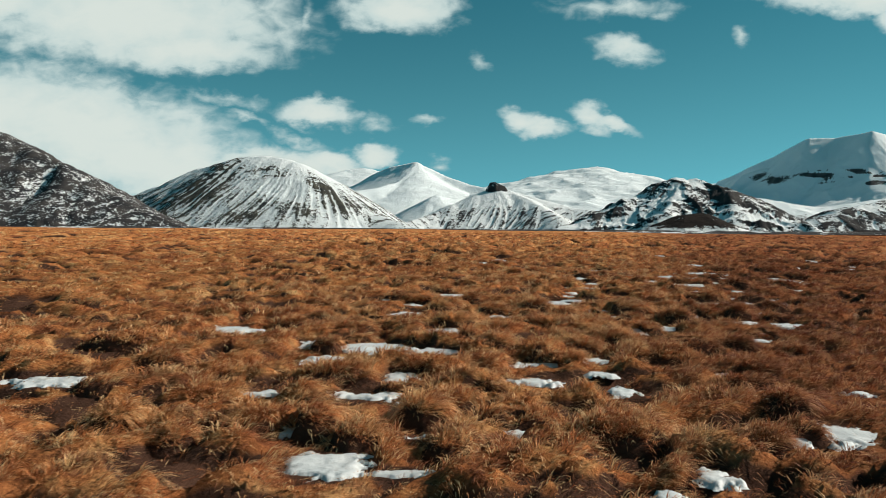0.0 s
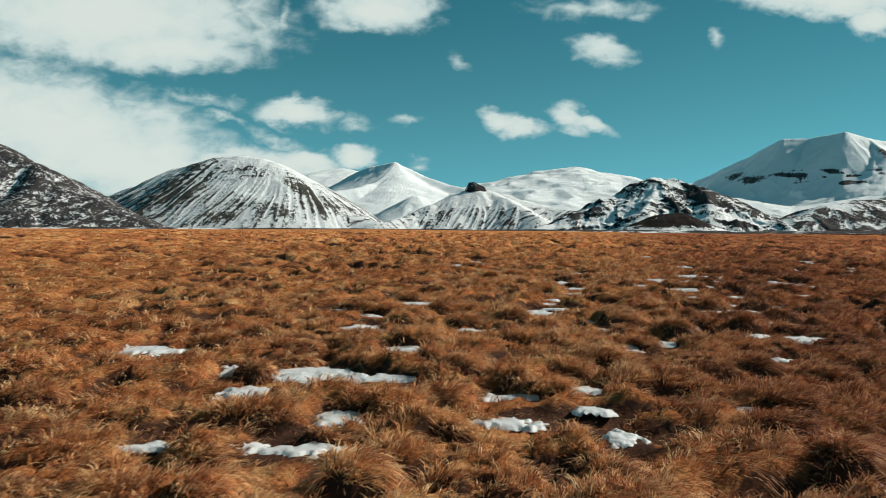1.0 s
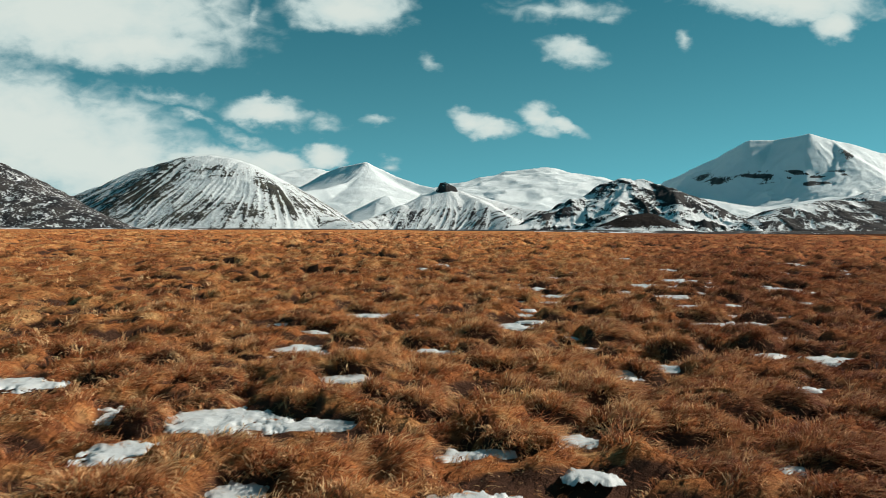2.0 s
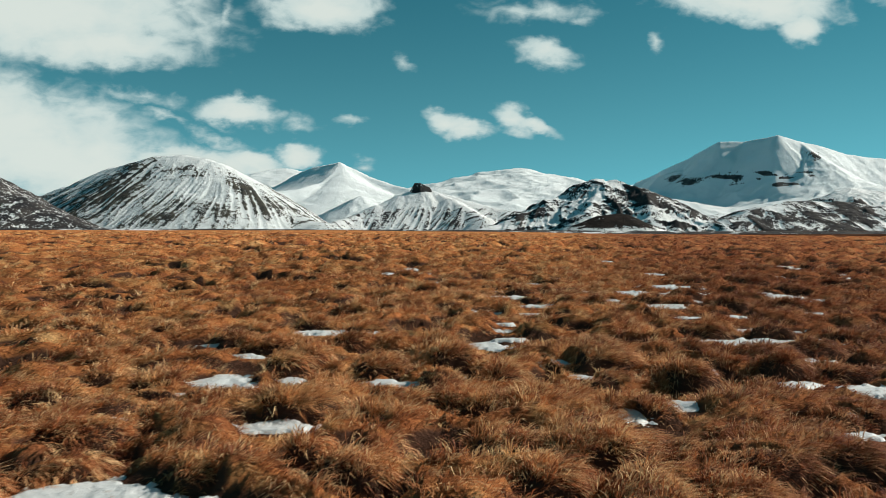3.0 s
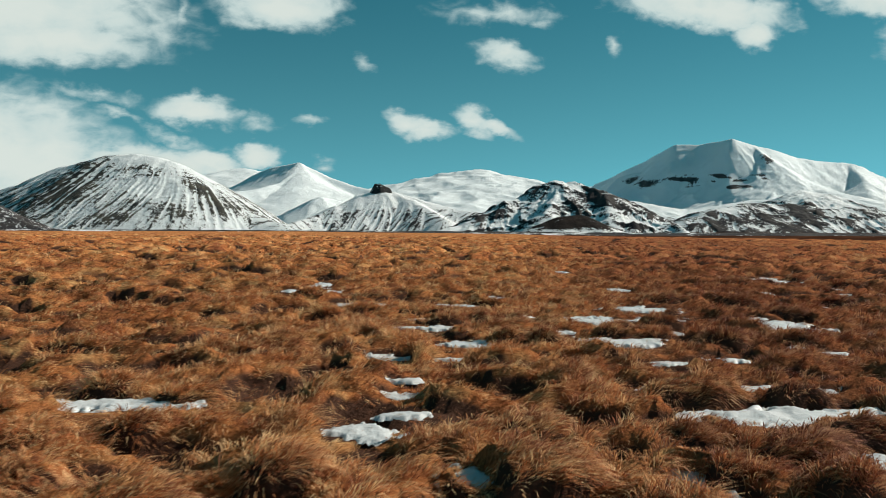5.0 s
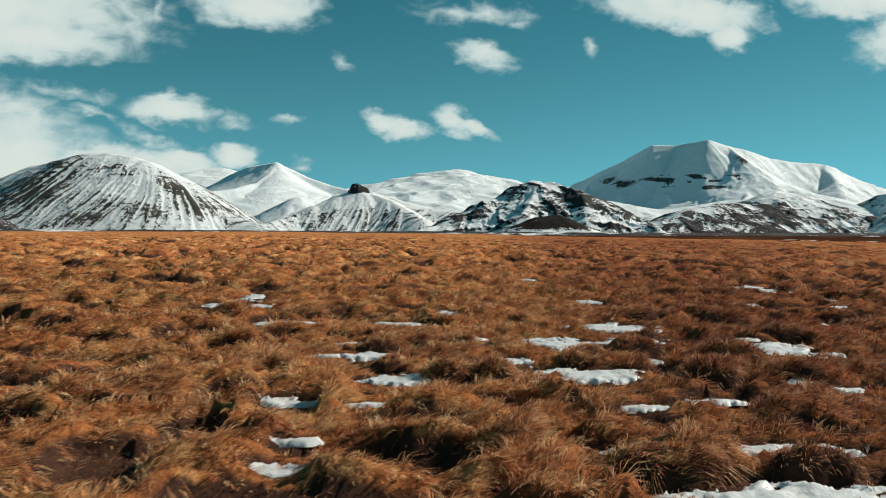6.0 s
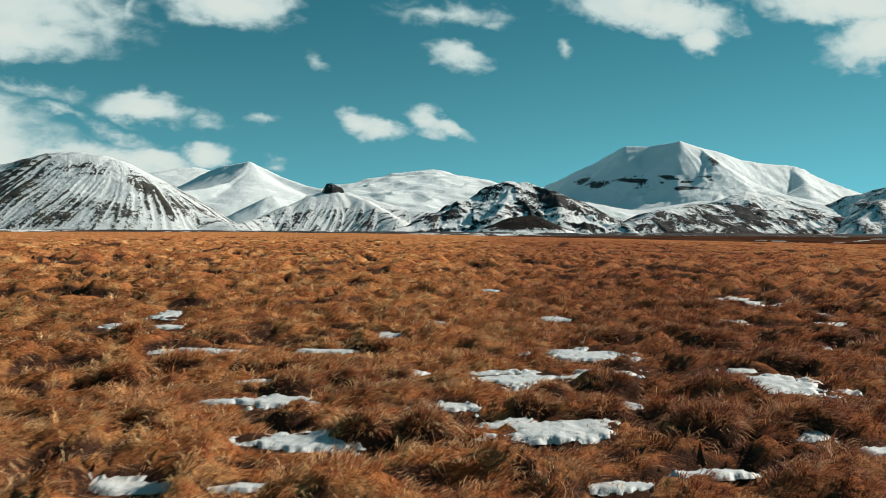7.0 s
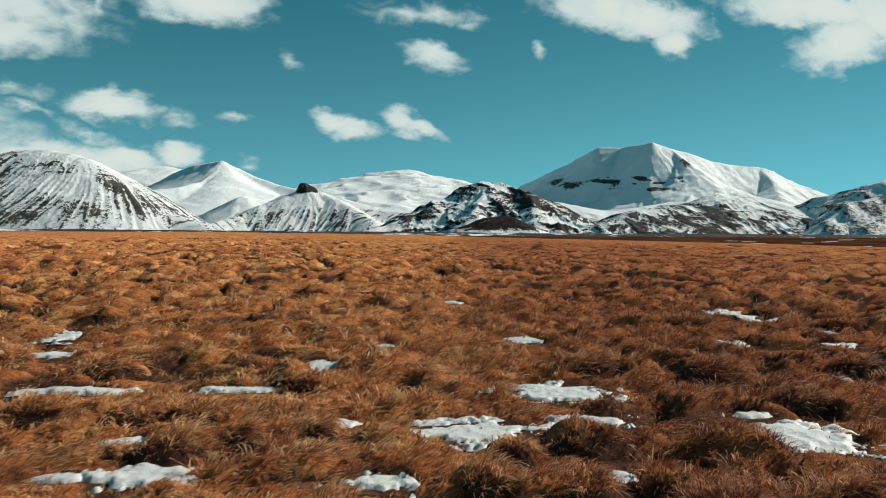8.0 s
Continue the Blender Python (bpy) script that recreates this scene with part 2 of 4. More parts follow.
TUSSOCKS_C = [
    (-0.98, 13.02, 0.16, 0.13), (0.15, 13.06, 0.54, 0.24), (1.85, 13.07, 0.59, 0.21), (-1.56, 13.32, 0.29, 0.13), (6.67, 13.43, 0.63, 0.21),
    (-2.22, 13.54, 0.31, 0.17), (-1.19, 13.59, 0.24, 0.13), (-0.68, 13.67, 0.47, 0.14), (1.03, 13.97, 0.27, 0.16), (3.44, 14.02, 0.33, 0.18),
    (-3.66, 14.10, 0.26, 0.18), (4.49, 14.14, 0.45, 0.25), (1.59, 14.15, 0.45, 0.22), (-1.36, 14.23, 0.26, 0.13), (6.52, 14.33, 0.53, 0.17),
    (2.37, 14.35, 0.25, 0.19), (5.76, 14.41, 0.31, 0.34), (-2.00, 14.51, 0.17, 0.15), (0.96, 14.68, 0.40, 0.22), (-0.09, 14.78, 0.28, 0.26),
    (3.61, 14.84, 0.85, 0.31), (4.93, 14.88, 0.51, 0.23), (-7.03, 14.89, 0.47, 0.15), (5.84, 15.11, 0.56, 0.25),
]
TUSSOCKS_D = [
    (1.86, 15.13, 0.43, 0.29), (0.13, 15.26, 0.30, 0.22), (-2.33, 15.32, 0.22, 0.13), (6.28, 15.51, 0.30, 0.17), (6.92, 15.75, 0.69, 0.24),
    (5.23, 15.77, 0.29, 0.13), (4.01, 16.14, 0.40, 0.14), (-2.66, 16.15, 0.48, 0.13), (-0.43, 16.28, 0.76, 0.14), (0.60, 16.40, 0.26, 0.19),
    (-2.07, 16.40, 0.16, 0.16), (-1.01, 16.51, 0.37, 0.17), (8.12, 16.54, 0.57, 0.16), (7.10, 17.02, 0.51, 0.28), (5.96, 17.09, 0.62, 0.27),
    (-0.75, 17.12, 0.16, 0.18), (-3.32, 17.37, 0.81, 0.18), (-2.16, 17.59, 0.27, 0.13), (0.83, 17.59, 0.39, 0.13), (-0.01, 18.00, 0.35, 0.17),
    (7.86, 19.87, 0.38, 0.32), (0.80, 19.93, 0.25, 0.16), (9.04, 19.93, 0.43, 0.21), (-0.96, 20.09, 0.69, 0.17),
]
TUSSOCKS_E = [
    (5.30, 20.20, 0.26, 0.24), (4.78, 20.27, 0.35, 0.24), (7.18, 20.71, 0.30, 0.14), (6.53, 20.88, 0.25, 0.17), (4.11, 21.00, 0.24, 0.19),
    (2.71, 21.03, 0.40, 0.17), (6.97, 21.66, 0.17, 0.19), (7.77, 21.72, 0.47, 0.20), (4.16, 22.07, 0.62, 0.19), (4.68, 22.20, 0.34, 0.19),
    (6.89, 22.29, 0.30, 0.13), (5.36, 22.40, 0.24, 0.16), (10.55, 22.52, 0.53, 0.21), (8.30, 22.82, 0.41, 0.19), (2.24, 22.95, 0.32, 0.14),
    (4.30, 23.10, 0.38, 0.14), (3.66, 23.18, 0.39, 0.14), (2.86, 23.42, 0.47, 0.18), (10.31, 23.77, 0.73, 0.27), (12.64, 23.89, 0.56, 0.18),
    (5.24, 24.24, 0.36, 0.13), (9.05, 24.48, 0.73, 0.20), (3.11, 25.28, 0.48, 0.13), (11.13, 25.33, 0.57, 0.19),
]
TUSSOCKS_F = [
    (1.86, 25.67, 0.51, 0.17), (13.82, 26.10, 0.55, 0.15), (15.12, 26.92, 0.73, 0.20), (12.37, 27.48, 0.68, 0.22), (13.75, 28.08, 0.37, 0.16),
    (14.52, 28.42, 0.51, 0.17),
]
TUSSOCKS = TUSSOCKS_A + TUSSOCKS_B + TUSSOCKS_C + TUSSOCKS_D + TUSSOCKS_E + TUSSOCKS_F

REACH = np.arange(-6000.0, 6000.0, 1.0)
RISE = np.cumsum(np.interp(REACH, [-60, -20, 32, 55, 70, 350, 420, 700, 900], [0, 0.0342, 0.0342, 0.0, -0.006, -0.006, -0.03, -0.03, 0]))
RISE -= np.interp(0.0, REACH, RISE)


def lie(x, y):
    """The land without its hummocks: a low rise that levels out, falls away to one side, and far off drops to the plain."""
    return np.maximum(np.interp(y, REACH, RISE) - 0.12 * np.tanh(x / 12.0) - 0.02 * 8 * np.logaddexp(0, np.minimum((x - 44) / 8, 500)), -10.4)


def snow_cover(x, y, grow=0.0):
    """1 within a patch of snow, falling to 0 just outside it."""
    cover = np.zeros_like(x)
    wob = (fbm(x * 3.1, y * 3.1, 3, 71) - 0.5) * 1.3
    order = np.argsort(y, kind="stable")
    rows = y[order]
    for px, py, length, width, turn in SNOW:
        a, b = length / 2 + grow, width / 2 + grow
        near = order[np.searchsorted(rows, py - a - b - 0.5):np.searchsorted(rows, py + a + b + 0.5)]
        near = near[np.abs(x[near] - px) < a + b + 0.5]
        if not near.size:
            continue
        c, s = math.cos(radians(turn)), math.sin(radians(turn))
        dx, dy = x[near] - px, y[near] - py
        r = np.sqrt(((dx * c + dy * s) / a) ** 2 + ((dy * c - dx * s) / b) ** 2) + wob[near]
        cover[near] = np.maximum(cover[near], np.clip((1.25 - r) / 0.4, 0, 1))
    return cover


def undercut(x, y):
    """1 in the hollow, coloured dark, at the foot of a tussock's steep face, 0 away from it."""
    deep = np.zeros_like(x)
    wob = (fbm(x * 4.1, y * 4.1, 2, 73) - 0.5) * 0.9
    order = np.argsort(y, kind="stable")
    rows = y[order]
    for tx, ty, width, height in TUSSOCKS:
        a, b = 0.46 * width + 0.05, 0.13 + 0.45 * height
        near = order[np.searchsorted(rows, ty - 2 * b):np.searchsorted(rows, ty + 2 * b)]
        near = near[np.abs(x[near] - tx) < 2 * a]
        if near.size:
            r = np.hypot((x[near] - tx) / a, (y[near] - ty + 0.05) / b) + wob[near]
            deep[near] = np.maximum(deep[near], np.clip((1.2 - r) / 0.4, 0, 1))
    return deep


def mounds(x, y, cell, seed, keep=0.9):
    """Rounded hummocks of uneven size, one to a cell."""
    gx, gy = np.floor(x / cell), np.floor(y / cell)
    top = np.zeros_like(x)
    for i in (-1, 0, 1):
        for j in (-1, 0, 1):
            cx, cy = gx + i, gy + j
            px = (cx + 0.12 + 0.76 * hashed(cx, cy, seed)) * cell
            py = (cy + 0.12 + 0.76 * hashed(cx, cy, seed + 1)) * cell
            size = cell * (0.50 + 0.32 * hashed(cx, cy, seed + 2))
            tall = np.where(hashed(cx, cy, seed + 3) < keep, 0.55 + 0.45 * hashed(cx, cy, seed + 4), 0.0)
            long = 1.0 + 0.5 * hashed(cx, cy, seed + 5)
            d = np.sqrt(((x - px) / (size * long)) ** 2 + ((y - py) / size) ** 2)
            top = np.maximum(top, tall * np.clip(1 - d ** 3.2, 0, 1))
    return top


def pits(x, y, cell, seed, keep):
    """Steep-sided pockets between the hummocks, longer across the slope than along it: depth from 0 to 1."""
    gx, gy = np.floor(x / cell), np.floor(y / cell)
    deep = np.zeros_like(x)
    for i in (-1, 0, 1):
        for j in (-1, 0, 1):
            cx, cy = gx + i, gy + j
            px = (cx + hashed(cx, cy, seed)) * cell
            py = (cy + hashed(cx, cy, seed + 1)) * cell
            size = cell * (0.19 + 0.24 * hashed(cx, cy, seed + 2) ** 2)
            long = 1.2 + 1.4 * hashed(cx, cy, seed + 3)
            there = hashed(cx, cy, seed + 4) < keep
            d = np.sqrt(((x - px) / (size * long)) ** 2 + ((y - py) / size) ** 2)
            deep = np.maximum(deep, np.where(there, np.clip((1.25 - d) / 0.5, 0, 1), 0))
    return deep * deep * (3 - 2 * deep)


def relief(x, y):
    """Hummocks, and how much of each place is pit."""
    bend_x, bend_y = x + 0.5 * (fbm(x * 0.9, y * 0.9, 2, 3) - 0.5), y + 0.5 * (fbm(x * 0.9, y * 0.9, 2, 9) - 0.5)
    ruff = 0.22 * (fbm(x * 4.0, y * 4.0, 2, 27) - 0.5)
    big = mounds(bend_x, bend_y, 0.95, 21)
    small = mounds(bend_x + 3.7, bend_y - 1.1, 0.45, 41, 0.8)
    patchy = fbm(x * 0.22, y * 0.22, 2, 12)
    hole = np.maximum(pits(bend_x + ruff, bend_y + ruff, 0.85, 61, 0.75), 0.8 * pits(bend_x - ruff, bend_y + ruff, 0.5, 81, 0.5))
    hole = hole * np.clip(2.6 * patchy - 0.25, 0.35, 1) * np.clip(1.8 - y / 50.0, 0.7, 1)
    grown = 1 + np.clip((y - 22) / 30, 0, 0.2)
    return (0.15 * big + 0.12 * small) * (0.6 + 0.8 * patchy) * grown - 0.10 - 0.23 * hole, hole


def ground_height(x, y, pockets=False):
    shape = x.shape
    x, y = x.ravel(), y.ravel()
    far = np.hypot(x - 3, y - 15)
    z = lie(x, y)
    near = far < 160
    h, hole = np.zeros_like(x), np.zeros_like(x)
    ease = np.clip((150 - far[near]) / 90, 0, 1)
    h[near], hole[near] = relief(x[near], y[near])
    under = undercut(x[near], y[near])
    h[near] = h[near] * (1 - 0.8 * under) - 0.11 * under
    hole[near] = np.maximum(hole[near], under)
    h[near] *= ease
    hole[near] *= ease
    cover, low = np.zeros_like(x), np.zeros_like(x)
    cover[near] = snow_cover(x[near], y[near], 0.06)
    low[near] = np.maximum(snow_cover(x[near], y[near] + 0.3, 0.12), snow_cover(x[near], y[near] + 0.65, 0.12))
    h = np.where(h > -0.04, h + (np.minimum(h, -0.04) - h) * low, h)
    z = z + h * (1 - cover) - cover * 0.065
    z = z + np.where(far > 120, (fbm(x * 0.02, y * 0.02, 3, 8) - 0.5) * np.clip((far - 120) / 400, 0, 1) * 1.6, 0)
    return (z.reshape(shape), np.maximum(hole, 0.7 * cover).reshape(shape)) if pockets else z.reshape(shape)


# ---- materials ----
def material(name):
    m = bpy.data.materials.new(name)
    m.use_nodes = True
    m.node_tree.nodes.clear()
    return m, Nodes(m.node_tree)


def finish(n, colour, rough, bump=None, strength=0.4, distance=0.02, **more):
    inputs = {"Base Color": colour, "Roughness": rough}
    if bump is not None:
        inputs["Normal"] = n.node("ShaderNodeBump", {"Height": bump, "Strength": strength, "Distance": distance}).outputs[0]
    inputs.update(more)
    shader = n.node("ShaderNodeBsdfPrincipled", inputs)
    n.node("ShaderNodeOutputMaterial", {0: shader.outputs[0]})


def belt_share(n, place):
    """Where the sedge takes a darker, redder tone: a belt along the lower ground."""
    drift = n.noise(place, 0.35, 4.0, 0.6)
    xyz = n.node("ShaderNodeSeparateXYZ", {0: place})
    side = n.math("SUBTRACT", xyz.outputs[0], n.math("MULTIPLY", xyz.outputs[1], 0.27))
    side = n.math("ADD", side, n.math("MULTIPLY", n.math("SUBTRACT", drift, 0.5), 8.0))
    return n.math("MULTIPLY", n.ramp(side, -1.5, 3.6), n.ramp(side, 10.0, 18.0, 1.0, 0.70))


def grass_tones(n, place):
    """Dead sedge: straw, rust and peat brown in drifts of several sizes."""
    drift = n.noise(place, 0.35, 4.0, 0.6)
    clump = n.noise(place, 2.3, 4.0, 0.6)
    tone = n.math("ADD", n.math("MULTIPLY", drift, 0.7), n.math("MULTIPLY", clump, 0.6))
    colour = n.mix(n.ramp(tone, 0.45, 0.85), GRASS_DARK, GRASS_MID)
    colour = n.mix(n.ramp(n.math("ADD", clump, n.math("MULTIPLY", drift, 0.3)), 0.62, 0.9), colour, GRASS_LIGHT)
    colour = n.mix(n.math("MULTIPLY", belt_share(n, place), 0.66), colour, BELT_TONE)
    # painted stand-in for the hollows' small shadows: dark mottle stretched across the slope
    long = n.node("ShaderNodeMapping", {"Vector": place, "Scale": (0.8, 1.5, 0.2)}).outputs[0]
    hollow = n.ramp(n.noise(long, 1.5, 4.0, 0.6, 0.5), 0.51, 0.62)
    return n.mix(n.math("MULTIPLY", hollow, 0.60), colour, (0.24, 0.080, 0.048))


BELT_TONE = (0.32, 0.112, 0.060)
GRASS_DARK, GRASS_MID, GRASS_LIGHT = (0.53, 0.190, 0.074), (0.77, 0.325, 0.112), (0.90, 0.56, 0.25)


def ground_material():
    m, n = material("peat_and_dead_sedge")
    place = n.node("ShaderNodeNewGeometry").outputs["Position"]
    colour = grass_tones(n, place)
    streak = n.node("ShaderNodeMapping", {"Vector": place, "Scale": (9.0, 26.0, 12.0), "Rotation": (0, 0, 0.5)}).outputs[0]
    blades = n.noise(streak, 1.6, 6.0, 0.7, 0.6)
    colour = n.mix(n.ramp(blades, 0.35, 0.62), n.mix(1.0, colour, (0.35, 0.30, 0.30), "MULTIPLY"), colour)
    # brown litter shows under the standing sedge close by
    gone = n.node("ShaderNodeVectorMath", {0: place, 1: (3.0, 15.0, 1.0)}, operation="DISTANCE").outputs["Value"]
    colour = n.mix(n.ramp(gone, 12.0, 28.0, 0.40, 0.0), colour, (0.10, 0.042, 0.020))
    # bare wet peat, with shade painted in, for pockets and the steepest faces
    peat_shade = n.node("ShaderNodeAttribute", attribute="peat_shade").outputs["Fac"]
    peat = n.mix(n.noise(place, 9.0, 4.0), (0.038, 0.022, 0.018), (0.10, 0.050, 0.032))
    colour = n.mix(n.ramp(n.math("ADD", peat_shade, n.math("MULTIPLY", n.math("SUBTRACT", blades, 0.5), 0.6)), 0.25, 0.55), colour, peat)
    # the low plain past the crest is bare dark peat
    xyz = n.node("ShaderNodeSeparateXYZ", {0: place})
    bog = n.mix(n.ramp(n.noise(place, 0.02, 5.0, 0.6), 0.4, 0.65), (0.040, 0.018, 0.011), (0.095, 0.042, 0.024))
    colour = n.mix(n.ramp(xyz.outputs[2], -4.0, -1.2, 1.0, 0.0), colour, bog)
    finish(n, colour, 0.95, n.math("ADD", blades, n.noise(place, 18.0, 4.0)), 0.8, 0.03, **{"Specular IOR Level": 0.0})
    return m


def blade_material():
    m, n = material("dry_sedge_blades")
    geo = n.node("ShaderNodeNewGeometry")
    colour = grass_tones(n, geo.outputs["Position"])
    odd = n.node("ShaderNodeAttribute", attribute="tone").outputs["Fac"]
    colour = n.mix(n.ramp(odd, 0.12, 0.42, 0.80, 0.0), colour, (0.165, 0.055, 0.032))
    colour = n.mix(n.ramp(odd, 0.46, 0.76, 0.0, 0.95), colour, (0.93, 0.655, 0.345))
    colour = n.mix(n.math("MULTIPLY", belt_share(n, geo.outputs["Position"]), 0.95), colour, n.mix(1.0, colour, (0.68, 0.50, 0.46), "MULTIPLY"))
    # whole clumps are weathered darker than their neighbours
    wide = n.node("ShaderNodeMapping", {"Vector": geo.outputs["Position"], "Scale": (1.0, 1.4, 1.0)}).outputs[0]
    worn = n.ramp(n.noise(wide, 2.6, 3.0, 0.6, 0.4), 0.42, 0.58, 0.48, 0.0)
    colour = n.mix(worn, colour, n.mix(1.0, colour, (0.48, 0.34, 0.30), "MULTIPLY"))
    face = n.node("ShaderNodeBsdfPrincipled", {"Base Color": colour, "Roughness": 0.65, "Specular IOR Level": 0.25}).outputs[0]
    back = n.node("ShaderNodeBsdfTranslucent", {0: colour}).outputs[0]
    n.node("ShaderNodeOutputMaterial", {0: n.node("ShaderNodeMixShader", {0: 0.30, 1: face, 2: back}).outputs[0]})
    return m


def snow_material():
    m, n = material("old_granular_snow")
    place = n.node("ShaderNodeNewGeometry").outputs["Position"]
    dirt = n.noise(place, 7.0, 5.0, 0.65)
    colour = n.mix(n.ramp(dirt, 0.56, 0.78), (0.58, 0.61, 0.62), (0.40, 0.35, 0.30))
    grain = n.math("ADD", n.noise(place, 22.0, 4.0), n.math("MULTIPLY", n.noise(place, 120.0, 2.0), 0.4))
    finish(n, colour, 0.55, grain, 0.5, 0.02)
    return m


def mountain_material(name, rock_a, rock_b, snow=(0.80, 0.83, 0.84)):
    """Rock and snow by the cover stored on the mesh, broken up by finer noise."""
    m, n = material(name)
    place = n.node("ShaderNodeNewGeometry").outputs["Position"]
    bare = n.node("ShaderNodeAttribute", attribute="bare").outputs["Fac"]
    crumbs, specks = n.noise(place, 0.07, 7.0, 0.7), n.noise(place, 0.28, 5.0, 0.7)
    edge = n.math("ADD", bare, n.math("ADD", n.math("MULTIPLY", n.math("SUBTRACT", crumbs, 0.5), 1.6), n.math("MULTIPLY", n.math("SUBTRACT", specks, 0.5), 1.0)))
    rock = n.mix(n.ramp(n.noise(place, 0.03, 5.0, 0.6), 0.35, 0.65), rock_a, rock_b)
    colour = n.mix(n.ramp(edge, 0.44, 0.56), snow, rock)
    finish(n, colour, n.ramp(edge, 0.4, 0.6, 0.7, 0.95), n.math("ADD", crumbs, n.math("MULTIPLY", specks, 0.4)), 0.8, 3.0, **{"Specular IOR Level": 0.08})
    return m


# ---- setting: one sheet of ground ----
def mesh_object(name, verts, faces, mat, smooth=True):
    """faces: an array of quads or of triangles."""
    me = bpy.data.meshes.new(name)
    sides = faces.shape[1]
    me.vertices.add(len(verts))
    me.vertices.foreach_set("co", verts.astype(np.float32).ravel())
    me.loops.add(faces.size)
    me.loops.foreach_set("vertex_index", faces.astype(np.int32).ravel())
    me.polygons.add(len(faces))
    me.polygons.foreach_set("loop_start", np.arange(0, faces.size, sides, dtype=np.int32))
    me.update(calc_edges=True)
    me.polygons.foreach_set("use_smooth", np.full(len(faces), smooth))
    me.materials.append(mat)
    return new(name, me)


def grid_faces(rows, columns):
    a = (np.arange(rows - 1)[:, None] * columns + np.arange(columns - 1)[None, :]).ravel()
    return np.stack([a, a + 1, a + columns + 1, a + columns], 1)


def spread(low, high, step, far):
    """Even steps from low to high, then slowly wider ones, then ever wider ones out to far on either side."""
    def outward():
        d, gone = step, 0.0
        while gone < far:
            d *= 1.027 if gone < 55 else 1.12
            gone += d
            yield gone
    out = np.array(list(outward()))
    return np.concatenate([low - out[::-1], np.arange(low, high, step), high + np.concatenate([[0.0], out])])


gx, gy = spread(-6.0, 12.0, 0.105, 5200.0), spread(5.5, 28.0, 0.105, 5200.0)
GX, GY = np.meshgrid(gx, gy)
GROUND_SURFACE = ground_material()
GZ, GHOLE = ground_height(GX, GY, True)
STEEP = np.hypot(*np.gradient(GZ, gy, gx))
# share of dark colour: peat plus painted shade, in pits and on steep ground
GPEAT_SHADE = np.maximum(GHOLE, np.clip((STEEP - 1.1) / 0.7, 0, 1) * (np.hypot(GX - 3, GY - 15) < 120))
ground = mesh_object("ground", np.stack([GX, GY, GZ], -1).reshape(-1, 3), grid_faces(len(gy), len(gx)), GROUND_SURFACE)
ground.data.attributes.new("peat_shade", "FLOAT", "POINT").data.foreach_set("value", GPEAT_SHADE.ravel().astype(np.float32))
SLOPE_Y, SLOPE_X = np.gradient(GZ, gy, gx)


def on_sheet(x, y, *layers):
    """Values of the ground's layers between its vertices."""
    i, j = np.clip(np.searchsorted(gx, x) - 1, 0, len(gx) - 2), np.clip(np.searchsorted(gy, y) - 1, 0, len(gy) - 2)
    u, v = (x - gx[i]) / (gx[i + 1] - gx[i]), (y - gy[j]) / (gy[j + 1] - gy[j])
    return [(k[j, i] * (1 - u) + k[j, i + 1] * u) * (1 - v) + (k[j + 1, i] * (1 - u) + k[j + 1, i + 1] * u) * v for k in layers]


tagged(ground, "hummocky moorland of brown peat and dead sedge reaching the mountains", "ground", kind="structure")

# ---- mountains ----
def from_ridges(x, y, ridges, flare=0.0):
    """Height under the highest of several ridges, with the way along it and the distance from it."""
    best = np.full(x.shape, -1e9)
    along, away = np.zeros(x.shape), np.zeros(x.shape)
    for number, (points, slope, rounded) in enumerate(ridges):
        gone = number * 977.0
        for (ax, ay, az), (bx, by, bz) in zip(points, points[1:]):
            lx, ly = bx - ax, by - ay
            length = math.hypot(lx, ly)
            s = np.clip(((x - ax) * lx + (y - ay) * ly) / length ** 2, 0, 1)
            dx, dy = x - ax - s * lx, y - ay - s * ly
            d = np.hypot(dx, dy)
            fall = np.sqrt(d * d + rounded * rounded) - rounded
            if flare:
                fall = 0.85 * flare * (1 - np.exp(-fall / flare)) + 0.18 * fall
            h = az + s * (bz - az) - slope * fall
            better = h > best
            turn = np.arctan2(dx, -dy)
            best = np.where(better, h, best)
            along = np.where(better, gone + s * length + turn * 260.0, along)
            away = np.where(better, d, away)
            gone += length
    return best, along, away


